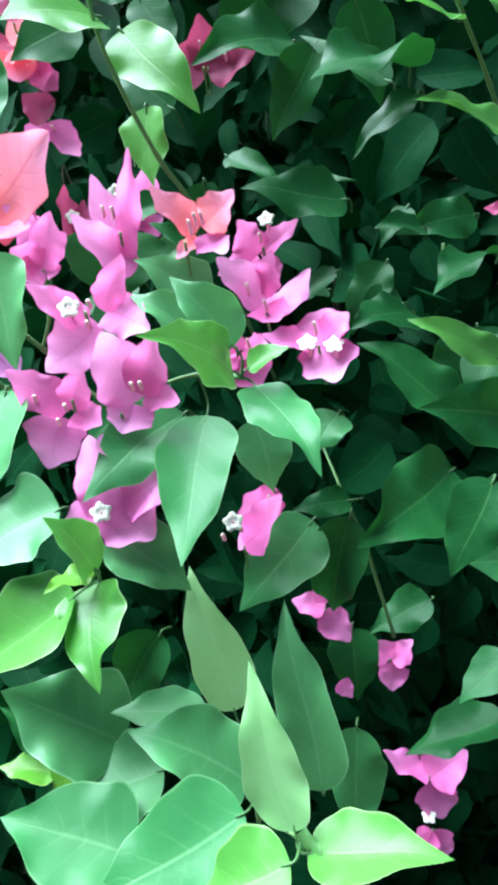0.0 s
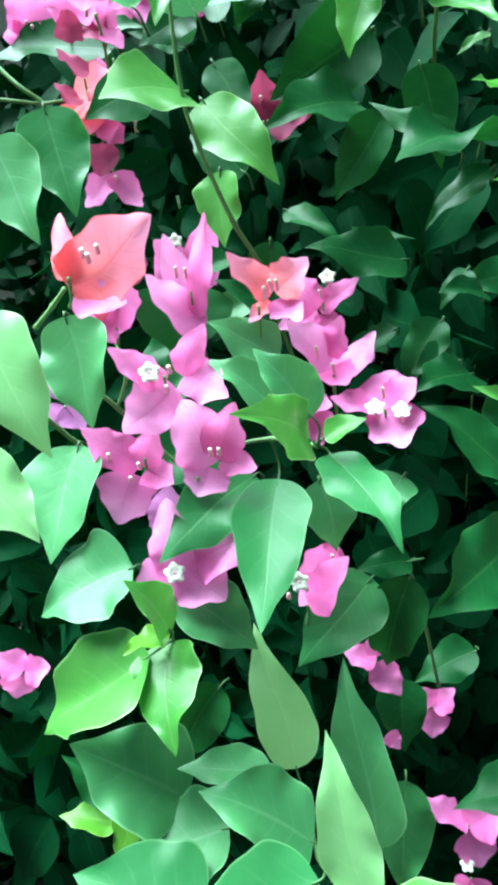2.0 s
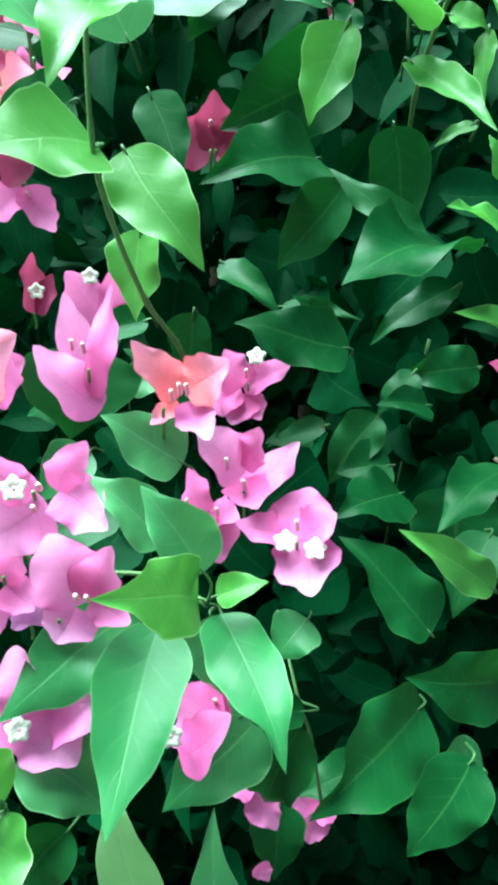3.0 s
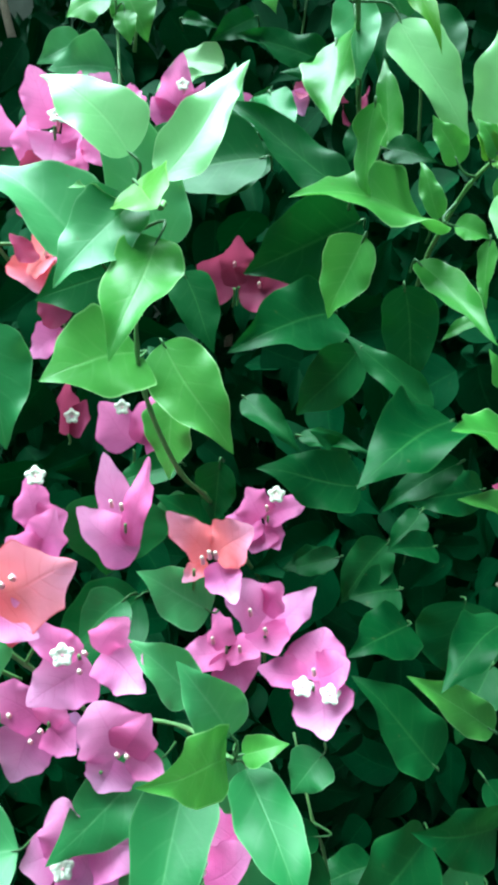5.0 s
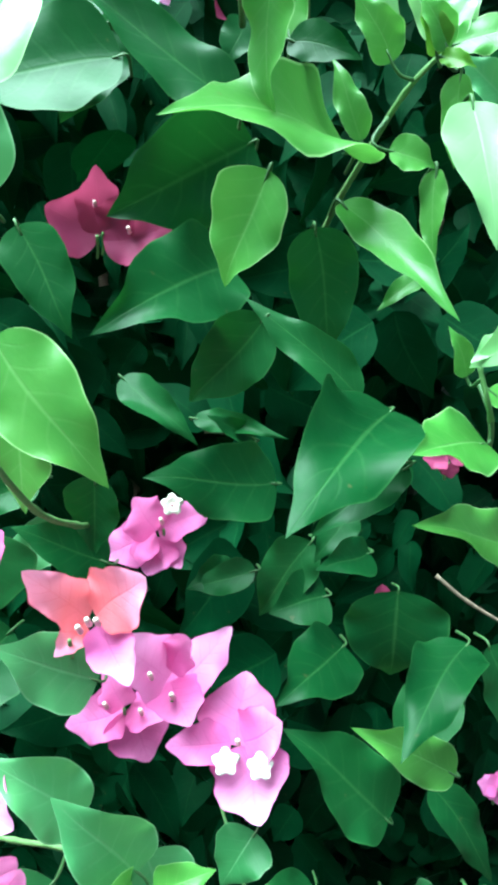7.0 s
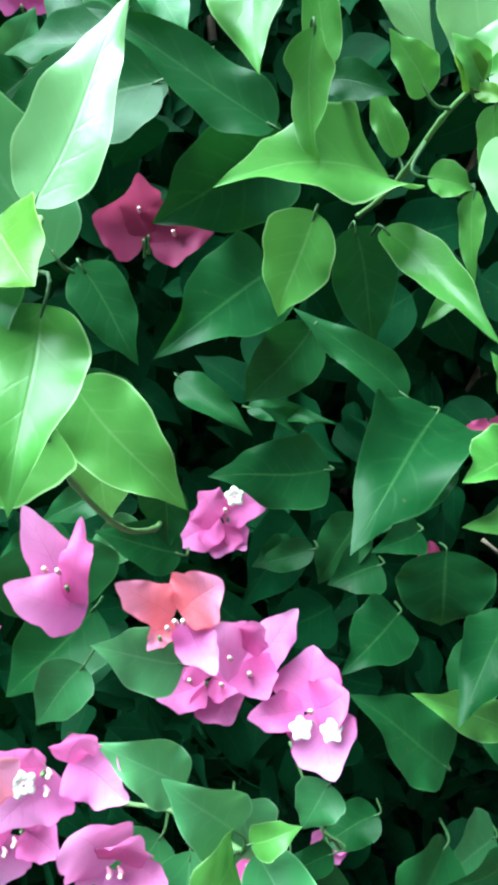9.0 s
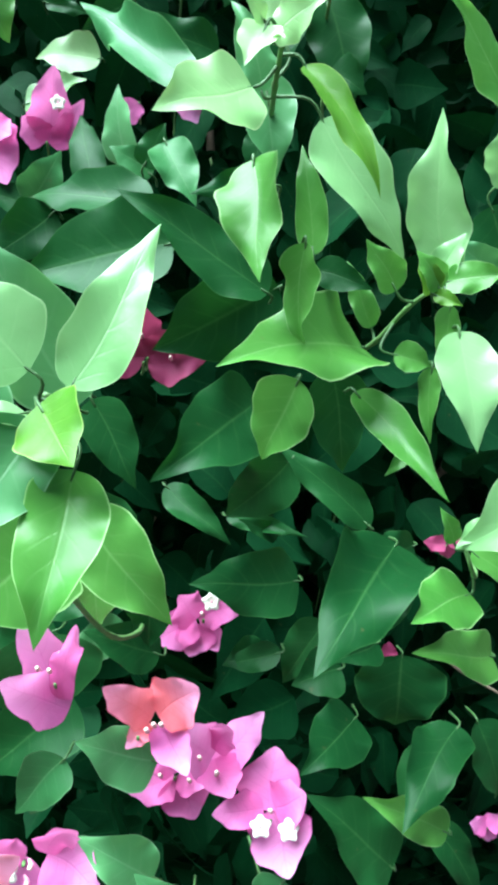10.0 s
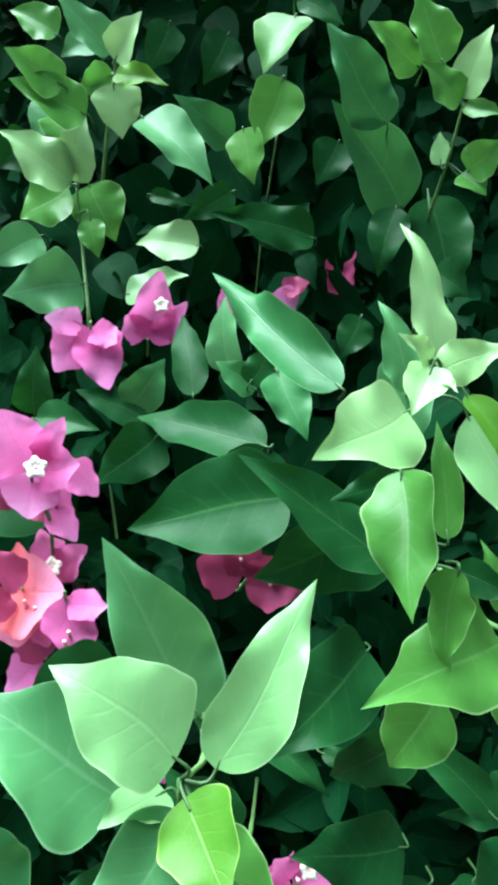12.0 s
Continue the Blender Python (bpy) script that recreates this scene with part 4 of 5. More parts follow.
bract(flower_F2r, (-0.060, 0.496, 1.059), (-0.044, 0.488, 1.065), 0.019, (-0.43, -0.90, 0.02), BRACT)
floret(flower_F2r, (-0.077, 0.502, 1.078), (-0.072, 0.484, 1.085))
flower_F3 = flower("salmon pink bougainvillea flower with three papery bracts", (-0.001, 0.372, 1.023), (0.002, 0.357, 1.044))
bract(flower_F3, (0.007, 0.363, 1.048), (-0.011, 0.356, 1.070), 0.017, (0.62, -0.73, 0.29), BRACT_SALMON)
bract(flower_F3, (0.010, 0.363, 1.050), (0.026, 0.363, 1.065), 0.025, (-0.40, -0.83, 0.40), BRACT_SALMON)
bract(flower_F3, (0.012, 0.363, 1.047), (0.023, 0.345, 1.037), 0.017, (-0.10, -0.51, 0.86), BRACT_LIGHT)
bract(flower_F3, (0.006, 0.363, 1.047), (-0.003, 0.358, 1.037), 0.010, (-0.12, -0.84, 0.53), BRACT_SALMON)
floret(flower_F3, (0.007, 0.368, 1.041), (0.009, 0.352, 1.056), is_open=False)
floret(flower_F3, (0.004, 0.368, 1.038), (0.006, 0.352, 1.053), is_open=False)
floret(flower_F3, (0.010, 0.368, 1.042), (0.012, 0.352, 1.056), is_open=False)
flower_F4 = flower("magenta bougainvillea flower with three papery bracts", (0.026, 0.464, 1.020), (0.027, 0.447, 1.039))
bract(flower_F4, (0.023, 0.453, 1.034), (0.000, 0.444, 1.026), 0.022, (0.12, -0.79, 0.60), BRACT)
bract(flower_F4, (0.023, 0.453, 1.035), (0.014, 0.445, 1.055), 0.022, (0.55, -0.83, -0.10), BRACT)
bract(flower_F4, (0.024, 0.453, 1.035), (0.048, 0.444, 1.052), 0.017, (-0.52, -0.79, 0.32), BRACT)
bract(flower_F4, (0.024, 0.453, 1.032), (0.020, 0.445, 1.017), 0.022, (0.03, -0.88, 0.47), BRACT)
bract(flower_F4, (0.025, 0.453, 1.032), (0.035, 0.445, 1.021), 0.015, (0.05, -0.80, 0.60), BRACT)
floret(flower_F4, (0.031, 0.459, 1.043), (0.031, 0.441, 1.055))
floret(flower_F4, (0.025, 0.458, 1.034), (0.026, 0.442, 1.047), is_open=False)
flower_F5 = flower("magenta bougainvillea flower with three papery bracts", (0.036, 0.389, 0.982), (0.036, 0.374, 1.005))
bract(flower_F5, (0.035, 0.380, 1.005), (0.057, 0.393, 1.024), 0.019, (-0.14, -0.74, 0.66), BRACT_LIGHT)
bract(flower_F5, (0.034, 0.380, 1.010), (0.015, 0.371, 1.034), 0.024, (0.66, -0.70, 0.27), BRACT_LIGHT)
bract(flower_F5, (0.035, 0.380, 1.014), (0.041, 0.372, 1.035), 0.016, (-0.54, -0.83, -0.14), BRACT)
bract(flower_F5, (0.035, 0.380, 1.009), (0.043, 0.365, 1.002), 0.021, (-0.13, -0.47, 0.87), BRACT)
floret(flower_F5, (0.027, 0.385, 1.005), (0.028, 0.369, 1.021), is_open=False)
floret(flower_F5, (0.036, 0.385, 0.996), (0.036, 0.369, 1.012), is_open=False)
flower_F5b = flower("magenta bougainvillea flower with three papery bracts", (0.014, 0.403, 0.966), (0.016, 0.388, 0.988))
bract(flower_F5b, (0.015, 0.394, 0.983), (-0.006, 0.385, 0.982), 0.021, (0.19, -0.59, 0.78), BRACT)
bract(flower_F5b, (0.015, 0.394, 0.984), (0.009, 0.386, 1.009), 0.015, (0.53, -0.84, -0.13), BRACT)
bract(flower_F5b, (0.017, 0.394, 0.983), (0.026, 0.385, 0.965), 0.027, (0.18, -0.84, 0.51), BRACT)
bract(flower_F5b, (0.018, 0.394, 0.985), (0.033, 0.386, 0.987), 0.019, (-0.37, -0.51, 0.78), BRACT)
floret(flower_F5b, (0.007, 0.399, 0.978), (0.009, 0.383, 0.995), is_open=False)
floret(flower_F5b, (0.022, 0.399, 0.975), (0.023, 0.383, 0.992), is_open=False)
flower_F6 = flower("magenta bougainvillea flower with three papery bracts", (0.063, 0.379, 0.966), (0.062, 0.364, 0.988))
bract(flower_F6, (0.062, 0.370, 0.987), (0.065, 0.392, 1.003), 0.030, (-0.08, -0.55, 0.83), BRACT)
bract(flower_F6, (0.059, 0.370, 0.989), (0.036, 0.360, 0.996), 0.017, (0.44, -0.51, 0.74), BRACT)
bract(flower_F6, (0.062, 0.370, 0.987), (0.070, 0.348, 0.973), 0.030, (-0.11, -0.58, 0.81), BRACT_LIGHT)
bract(flower_F6, (0.064, 0.370, 0.989), (0.077, 0.366, 1.002), 0.024, (-0.64, -0.62, 0.46), BRACT)
floret(flower_F6, (0.057, 0.375, 0.973), (0.057, 0.358, 0.991))
floret(flower_F6, (0.070, 0.375, 0.971), (0.070, 0.358, 0.989))
floret(flower_F6, (0.061, 0.375, 0.983), (0.061, 0.359, 1.000), is_open=False)
flower_F7 = flower("magenta bougainvillea flower with three papery bracts", (-0.044, 0.335, 1.002), (-0.038, 0.318, 1.017))
bract(flower_F7, (-0.039, 0.324, 1.014), (-0.061, 0.314, 1.031), 0.015, (0.54, -0.81, 0.25), BRACT)
bract(flower_F7, (-0.031, 0.324, 1.016), (-0.017, 0.315, 1.039), 0.015, (-0.11, -0.95, -0.29), BRACT)
bract(flower_F7, (-0.030, 0.324, 1.016), (-0.009, 0.315, 1.007), 0.022, (-0.08, -0.80, 0.60), BRACT_LIGHT)
bract(flower_F7, (-0.036, 0.324, 1.012), (-0.058, 0.314, 0.993), 0.028, (0.17, -0.94, 0.29), BRACT_LIGHT)
floret(flower_F7, (-0.049, 0.329, 1.011), (-0.043, 0.312, 1.020))
floret(flower_F7, (-0.039, 0.329, 1.013), (-0.034, 0.313, 1.022), is_open=False)
floret(flower_F7, (-0.042, 0.329, 1.004), (-0.036, 0.313, 1.013), is_open=False)
flower_F8 = flower("magenta bougainvillea flower with three papery bracts", (-0.029, 0.321, 0.955), (-0.023, 0.305, 0.972))
bract(flower_F8, (-0.017, 0.311, 0.976), (-0.025, 0.301, 1.007), 0.029, (0.53, -0.84, -0.13), BRACT_LIGHT)
bract(flower_F8, (-0.015, 0.311, 0.979), (-0.003, 0.302, 1.005), 0.020, (-0.10, -0.96, -0.28), BRACT)
bract(flower_F8, (-0.013, 0.311, 0.978), (0.004, 0.303, 0.976), 0.014, (-0.27, -0.71, 0.65), BRACT)
bract(flower_F8, (-0.019, 0.311, 0.975), (-0.023, 0.303, 0.964), 0.023, (0.24, -0.83, 0.50), BRACT_LIGHT)
floret(flower_F8, (-0.020, 0.316, 0.975), (-0.015, 0.300, 0.986), is_open=False)
floret(flower_F8, (-0.016, 0.316, 0.976), (-0.011, 0.300, 0.986), is_open=False)
flower_F9 = flower("magenta bougainvillea flower with three papery bracts", (-0.061, 0.341, 0.959), (-0.054, 0.325, 0.976))
bract(flower_F9, (-0.060, 0.331, 0.970), (-0.082, 0.321, 0.992), 0.021, (0.61, -0.74, 0.28), BRACT)
bract(flower_F9, (-0.063, 0.331, 0.967), (-0.070, 0.322, 0.945), 0.029, (0.28, -0.91, 0.29), BRACT_LIGHT)
bract(flower_F9, (-0.057, 0.331, 0.970), (-0.047, 0.323, 0.991), 0.016, (-0.03, -0.94, -0.35), BRACT)
bract(flower_F9, (-0.056, 0.331, 0.969), (-0.041, 0.323, 0.964), 0.017, (-0.10, -0.68, 0.73), BRACT)
floret(flower_F9, (-0.078, 0.336, 0.970), (-0.071, 0.321, 0.980), is_open=False)
floret(flower_F9, (-0.068, 0.336, 0.958), (-0.061, 0.321, 0.968), is_open=False)
floret(flower_F9, (-0.062, 0.336, 0.965), (-0.056, 0.320, 0.975), is_open=False)
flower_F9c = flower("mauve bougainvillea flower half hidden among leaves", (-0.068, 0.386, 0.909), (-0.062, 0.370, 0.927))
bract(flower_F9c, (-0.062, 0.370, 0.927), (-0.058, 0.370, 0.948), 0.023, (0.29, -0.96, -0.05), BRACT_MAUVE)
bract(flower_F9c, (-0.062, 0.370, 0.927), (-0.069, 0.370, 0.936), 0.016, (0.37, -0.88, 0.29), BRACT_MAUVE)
flower_F10 = flower("magenta bougainvillea flower with three papery bracts", (-0.044, 0.315, 0.911), (-0.038, 0.300, 0.930))
bract(flower_F10, (-0.040, 0.306, 0.923), (-0.036, 0.296, 0.963), 0.024, (0.34, -0.90, -0.26), BRACT_LIGHT)
bract(flower_F10, (-0.041, 0.306, 0.924), (-0.055, 0.298, 0.923), 0.022, (0.37, -0.69, 0.62), BRACT_LIGHT)
bract(flower_F10, (-0.033, 0.306, 0.928), (-0.014, 0.297, 0.916), 0.030, (0.11, -0.68, 0.72), BRACT_LIGHT)
bract(flower_F10, (-0.028, 0.306, 0.930), (-0.001, 0.297, 0.947), 0.027, (-0.49, -0.80, 0.35), BRACT_LIGHT)
floret(flower_F10, (-0.042, 0.310, 0.917), (-0.035, 0.294, 0.930))
flower_F10r = flower("magenta bougainvillea flower with three papery bracts", (0.032, 0.366, 0.899), (0.035, 0.350, 0.918))
bract(flower_F10r, (0.035, 0.350, 0.918), (0.015, 0.348, 0.889), 0.029, (-0.65, -0.59, 0.48), BRACT)
bract(flower_F10r, (0.036, 0.350, 0.920), (0.029, 0.350, 0.900), 0.017, (-0.63, -0.74, 0.21), BRACT)
floret(flower_F10r, (0.030, 0.361, 0.904), (0.033, 0.345, 0.917), is_open=False)
flower_F11a = flower("magenta bougainvillea flower with three papery bracts", (-0.173, 0.516, 1.216), (-0.166, 0.500, 1.224))
bract(flower_F11a, (-0.166, 0.500, 1.224), (-0.159, 0.500, 1.256), 0.031, (0.46, -0.88, -0.09), BRACT)
bract(flower_F11a, (-0.164, 0.500, 1.225), (-0.179, 0.496, 1.225), 0.018, (0.25, -0.93, -0.26), BRACT)
bract(flower_F11a, (-0.158, 0.500, 1.225), (-0.145, 0.500, 1.226), 0.012, (0.02, -0.95, -0.31), BRACT)
floret(flower_F11a, (-0.171, 0.512, 1.231), (-0.162, 0.495, 1.232), is_open=False)
floret(flower_F11a, (-0.166, 0.512, 1.228), (-0.158, 0.495, 1.229), is_open=False)
flower_F11b = flower("magenta bougainvillea flower with three papery bracts", (-0.136, 0.501, 1.215), (-0.129, 0.485, 1.222))
bract(flower_F11b, (-0.129, 0.485, 1.222), (-0.133, 0.485, 1.248), 0.022, (0.67, -0.74, 0.09), BRACT)
bract(flower_F11b, (-0.120, 0.485, 1.223), (-0.101, 0.485, 1.241), 0.022, (-0.32, -0.89, 0.33), BRACT)
bract(flower_F11b, (-0.121, 0.485, 1.224), (-0.136, 0.479, 1.216), 0.019, (0.48, -0.85, -0.20), BRACT_RED_SHADED)
bract(flower_F11b, (-0.114, 0.485, 1.223), (-0.104, 0.479, 1.210), 0.019, (-0.09, -0.91, 0.40), BRACT_RED_SHADED)
floret(flower_F11b, (-0.123, 0.498, 1.236), (-0.115, 0.478, 1.236))
flower_F11c = flower("magenta bougainvillea flower with three papery bracts", (-0.110, 0.496, 1.209), (-0.104, 0.480, 1.216))
bract(flower_F11c, (-0.104, 0.480, 1.216), (-0.099, 0.480, 1.232), 0.015, (0.39, -0.91, -0.12), BRACT)
bract(flower_F11c, (-0.104, 0.480, 1.217), (-0.092, 0.476, 1.203), 0.015, (0.32, -0.79, 0.53), BRACT)
bract(flower_F11c, (-0.097, 0.480, 1.239), (-0.083, 0.480, 1.225), 0.018, (0.01, -1.00, 0.01), BRACT)
flower_F11d = flower("red bougainvillea flower deep among leaves, coloured darker for shade", (-0.119, 0.476, 1.176), (-0.113, 0.460, 1.184))
bract(flower_F11d, (-0.113, 0.460, 1.184), (-0.128, 0.460, 1.202), 0.018, (0.71, -0.42, 0.57), BRACT_RED_SHADED)
bract(flower_F11d, (-0.118, 0.460, 1.169), (-0.132, 0.460, 1.183), 0.016, (0.63, -0.44, 0.64), BRACT_RED_SHADED)
flower_F11e = flower("magenta bougainvillea flower with three papery bracts", (-0.118, 0.492, 1.151), (-0.111, 0.475, 1.160))
bract(flower_F11e, (-0.111, 0.475, 1.160), (-0.134, 0.473, 1.170), 0.020, (0.30, -0.78, 0.54), BRACT)
bract(flower_F11e, (-0.111, 0.475, 1.164), (-0.104, 0.469, 1.149), 0.018, (0.14, -0.89, 0.44), BRACT)
bract(flower_F11e, (-0.109, 0.475, 1.162), (-0.098, 0.475, 1.148), 0.017, (0.15, -0.98, 0.12), BRACT)
floret(flower_F11e, (-0.120, 0.487, 1.160), (-0.113, 0.470, 1.163), is_open=False)
floret(flower_F11e, (-0.116, 0.487, 1.161), (-0.109, 0.470, 1.164), is_open=False)
flower_F11f = flower("magenta bougainvillea flower with three papery bracts", (-0.116, 0.499, 1.123), (-0.109, 0.482, 1.133))
bract(flower_F11f, (-0.109, 0.482, 1.133), (-0.124, 0.482, 1.149), 0.021, (0.14, -0.98, 0.13), BRACT_RED_SHADED)
bract(flower_F11f, (-0.111, 0.482, 1.131), (-0.129, 0.479, 1.112), 0.022, (-0.15, -0.95, 0.28), BRACT)
bract(flower_F11f, (-0.107, 0.482, 1.132), (-0.091, 0.478, 1.109), 0.023, (0.57, -0.64, 0.52), BRACT)
floret(flower_F11f, (-0.112, 0.494, 1.124), (-0.106, 0.477, 1.128), is_open=False)
flower_F12 = flower("red bougainvillea flower deep among leaves, coloured darker for shade", (-0.014, 0.548, 1.148), (-0.011, 0.530, 1.161))
bract(flower_F12, (-0.013, 0.536, 1.160), (-0.037, 0.527, 1.172), 0.033, (0.41, -0.90, 0.12), BRACT_RED_SHADED)
bract(flower_F12, (-0.013, 0.536, 1.160), (-0.013, 0.526, 1.191), 0.023, (0.17, -0.94, -0.30), BRACT_RED_SHADED)
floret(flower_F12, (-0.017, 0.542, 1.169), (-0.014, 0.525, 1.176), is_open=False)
flower_F12b = flower("red bougainvillea flower deep among leaves, coloured darker for shade", (-0.016, 0.543, 1.147), (-0.013, 0.525, 1.160))
bract(flower_F12b, (-0.011, 0.531, 1.157), (0.023, 0.521, 1.166), 0.024, (-0.31, -0.94, 0.15), BRACT_RED_SHADED)
bract(flower_F12b, (-0.009, 0.531, 1.161), (0.005, 0.522, 1.179), 0.021, (-0.25, -0.94, -0.25), BRACT_RED_SHADED)
floret(flower_F12b, (0.001, 0.537, 1.158), (0.003, 0.520, 1.165), is_open=False)
flower_F13a = flower("magenta bougainvillea flower with three papery bracts", (0.051, 0.405, 0.810), (0.052, 0.390, 0.831))
bract(flower_F13a, (0.052, 0.390, 0.831), (0.034, 0.390, 0.837), 0.016, (0.20, -0.63, 0.75), BRACT)
bract(flower_F13a, (0.052, 0.390, 0.835), (0.052, 0.390, 0.850), 0.013, (0.05, -1.00, -0.00), BRACT)
bract(flower_F13a, (0.053, 0.390, 0.831), (0.065, 0.386, 0.813), 0.019, (0.21, -0.92, 0.33), BRACT)
bract(flower_F13a, (0.058, 0.390, 0.784), (0.064, 0.390, 0.773), 0.011, (0.34, -0.92, 0.21), BRACT)
flower_F13b = flower("magenta bougainvillea flower with three papery bracts", (0.088, 0.480, 0.731), (0.087, 0.465, 0.753))
bract(flower_F13b, (0.087, 0.465, 0.753), (0.076, 0.465, 0.766), 0.019, (0.30, -0.92, 0.26), BRACT)
bract(flower_F13b, (0.089, 0.465, 0.751), (0.103, 0.465, 0.767), 0.018, (-0.54, -0.69, 0.49), BRACT)
bract(flower_F13b, (0.089, 0.465, 0.751), (0.088, 0.465, 0.729), 0.021, (-0.03, -1.00, 0.00), BRACT)
flower_F13c = flower("magenta bougainvillea flower with three papery bracts", (0.110, 0.454, 0.654), (0.109, 0.440, 0.678))
bract(flower_F13c, (0.109, 0.440, 0.678), (0.081, 0.440, 0.697), 0.028, (0.55, -0.01, 0.84), BRACT)
bract(flower_F13c, (0.109, 0.440, 0.676), (0.134, 0.440, 0.698), 0.029, (-0.38, -0.82, 0.43), BRACT)
bract(flower_F13c, (0.110, 0.440, 0.673), (0.117, 0.437, 0.648), 0.029, (0.12, -0.98, 0.17), BRACT)
floret(flower_F13c, (0.109, 0.450, 0.630), (0.108, 0.434, 0.651))
flower_F13d = flower("magenta bougainvillea flower with three papery bracts", (0.110, 0.443, 0.619), (0.110, 0.430, 0.644))
bract(flower_F13d, (0.110, 0.430, 0.644), (0.115, 0.427, 0.620), 0.026, (0.11, -0.99, 0.13), BRACT)
bract(flower_F13d, (0.110, 0.430, 0.642), (0.097, 0.427, 0.628), 0.017, (-0.33, -0.84, 0.42), BRACT)
flower_F14 = flower("magenta bougainvillea flower with three papery bracts", (-0.191, 0.413, 0.791), (-0.183, 0.400, 0.811))
bract(flower_F14, (-0.183, 0.400, 0.811), (-0.199, 0.400, 0.824), 0.021, (0.41, -0.74, 0.52), BRACT)
bract(flower_F14, (-0.181, 0.400, 0.812), (-0.163, 0.400, 0.816), 0.021, (-0.08, -0.89, 0.45), BRACT)
bract(flower_F14, (-0.184, 0.400, 0.810), (-0.189, 0.398, 0.794), 0.024, (0.39, -0.92, 0.02), BRACT)
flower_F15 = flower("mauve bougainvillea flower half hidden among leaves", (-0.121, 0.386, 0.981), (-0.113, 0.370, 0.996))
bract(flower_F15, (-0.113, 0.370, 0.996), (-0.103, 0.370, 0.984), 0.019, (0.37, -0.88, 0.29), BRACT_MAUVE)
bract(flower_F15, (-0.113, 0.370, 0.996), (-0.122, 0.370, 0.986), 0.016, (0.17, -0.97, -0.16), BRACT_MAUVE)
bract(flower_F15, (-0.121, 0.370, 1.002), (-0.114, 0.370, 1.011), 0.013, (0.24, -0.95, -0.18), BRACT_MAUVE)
flower_F16 = flower("red bougainvillea flower deep among leaves, coloured darker for shade", (-0.118, 0.517, 1.047), (-0.112, 0.500, 1.059))
bract(flower_F16, (-0.112, 0.500, 1.059), (-0.113, 0.500, 1.093), 0.025, (0.97, -0.25, 0.02), BRACT_RED_SHADED)
bract(flower_F16, (-0.111, 0.500, 1.059), (-0.101, 0.500, 1.082), 0.021, (-0.47, -0.86, 0.20), BRACT_RED_SHADED)
floret(flower_F16, (-0.115, 0.512, 1.066), (-0.108, 0.494, 1.073))
flower_G1 = flower("magenta bougainvillea flower with three papery bracts", (-0.121, 0.617, 1.274), (-0.116, 0.600, 1.289))
bract(flower_G1, (-0.120, 0.606, 1.285), (-0.136, 0.596, 1.259), 0.029, (0.21, -0.95, 0.23), BRACT)
bract(flower_G1, (-0.118, 0.606, 1.285), (-0.104, 0.595, 1.251), 0.031, (0.20, -0.91, 0.37), BRACT)
bract(flower_G1, (-0.116, 0.606, 1.285), (-0.100, 0.598, 1.278), 0.018, (-0.21, -0.83, 0.51), BRACT)
bract(flower_G1, (-0.123, 0.606, 1.286), (-0.142, 0.597, 1.290), 0.018, (0.45, -0.86, 0.24), BRACT_LIGHT)
flower_G2 = flower("magenta bougainvillea flower with three papery bracts", (-0.092, 0.663, 1.259), (-0.089, 0.645, 1.274))
bract(flower_G2, (-0.090, 0.651, 1.273), (-0.081, 0.640, 1.317), 0.029, (0.08, -0.96, -0.26), BRACT)
bract(flower_G2, (-0.087, 0.651, 1.271), (-0.064, 0.641, 1.299), 0.016, (-0.24, -0.96, -0.14), BRACT)
bract(flower_G2, (-0.092, 0.651, 1.273), (-0.103, 0.643, 1.288), 0.021, (0.51, -0.85, -0.12), BRACT)
floret(flower_G2, (-0.082, 0.657, 1.290), (-0.079, 0.638, 1.298))
flower_G3 = flower("magenta bougainvillea flower with three papery bracts", (-0.113, 0.476, 1.223), (-0.107, 0.460, 1.241))
bract(flower_G3, (-0.108, 0.466, 1.242), (-0.119, 0.457, 1.268), 0.028, (0.59, -0.81, -0.05), BRACT)
bract(flower_G3, (-0.106, 0.466, 1.244), (-0.092, 0.457, 1.267), 0.013, (-0.16, -0.95, -0.26), BRACT)
bract(flower_G3, (-0.105, 0.466, 1.241), (-0.086, 0.458, 1.247), 0.021, (-0.45, -0.81, 0.37), BRACT)
bract(flower_G3, (-0.108, 0.466, 1.238), (-0.108, 0.458, 1.221), 0.027, (0.28, -0.86, 0.43), BRACT_LIGHT)
floret(flower_G3, (-0.109, 0.471, 1.234), (-0.103, 0.454, 1.246))
flower_G4 = flower("magenta bougainvillea flower with three papery bracts", (-0.112, 0.505, 1.160), (-0.108, 0.490, 1.180))
bract(flower_G4, (-0.111, 0.496, 1.174), (-0.112, 0.487, 1.201), 0.020, (0.44, -0.86, -0.26), BRACT)
bract(flower_G4, (-0.109, 0.496, 1.176), (-0.090, 0.487, 1.194), 0.018, (-0.47, -0.88, 0.08), BRACT)
floret(flower_G4, (-0.111, 0.501, 1.170), (-0.106, 0.484, 1.184))
flower_G5 = flower("salmon pink bougainvillea flower with three papery bracts", (-0.119, 0.480, 1.155), (-0.114, 0.465, 1.175))
bract(flower_G5, (-0.125, 0.471, 1.172), (-0.095, 0.462, 1.183), 0.043, (-0.42, -0.77, 0.49), BRACT_SALMON)
bract(flower_G5, (-0.122, 0.471, 1.174), (-0.116, 0.462, 1.153), 0.033, (0.33, -0.83, 0.45), BRACT_SALMON)
floret(flower_G5, (-0.118, 0.476, 1.162), (-0.112, 0.461, 1.177), is_open=False)
floret(flower_G5, (-0.112, 0.476, 1.159), (-0.107, 0.461, 1.174), is_open=False)
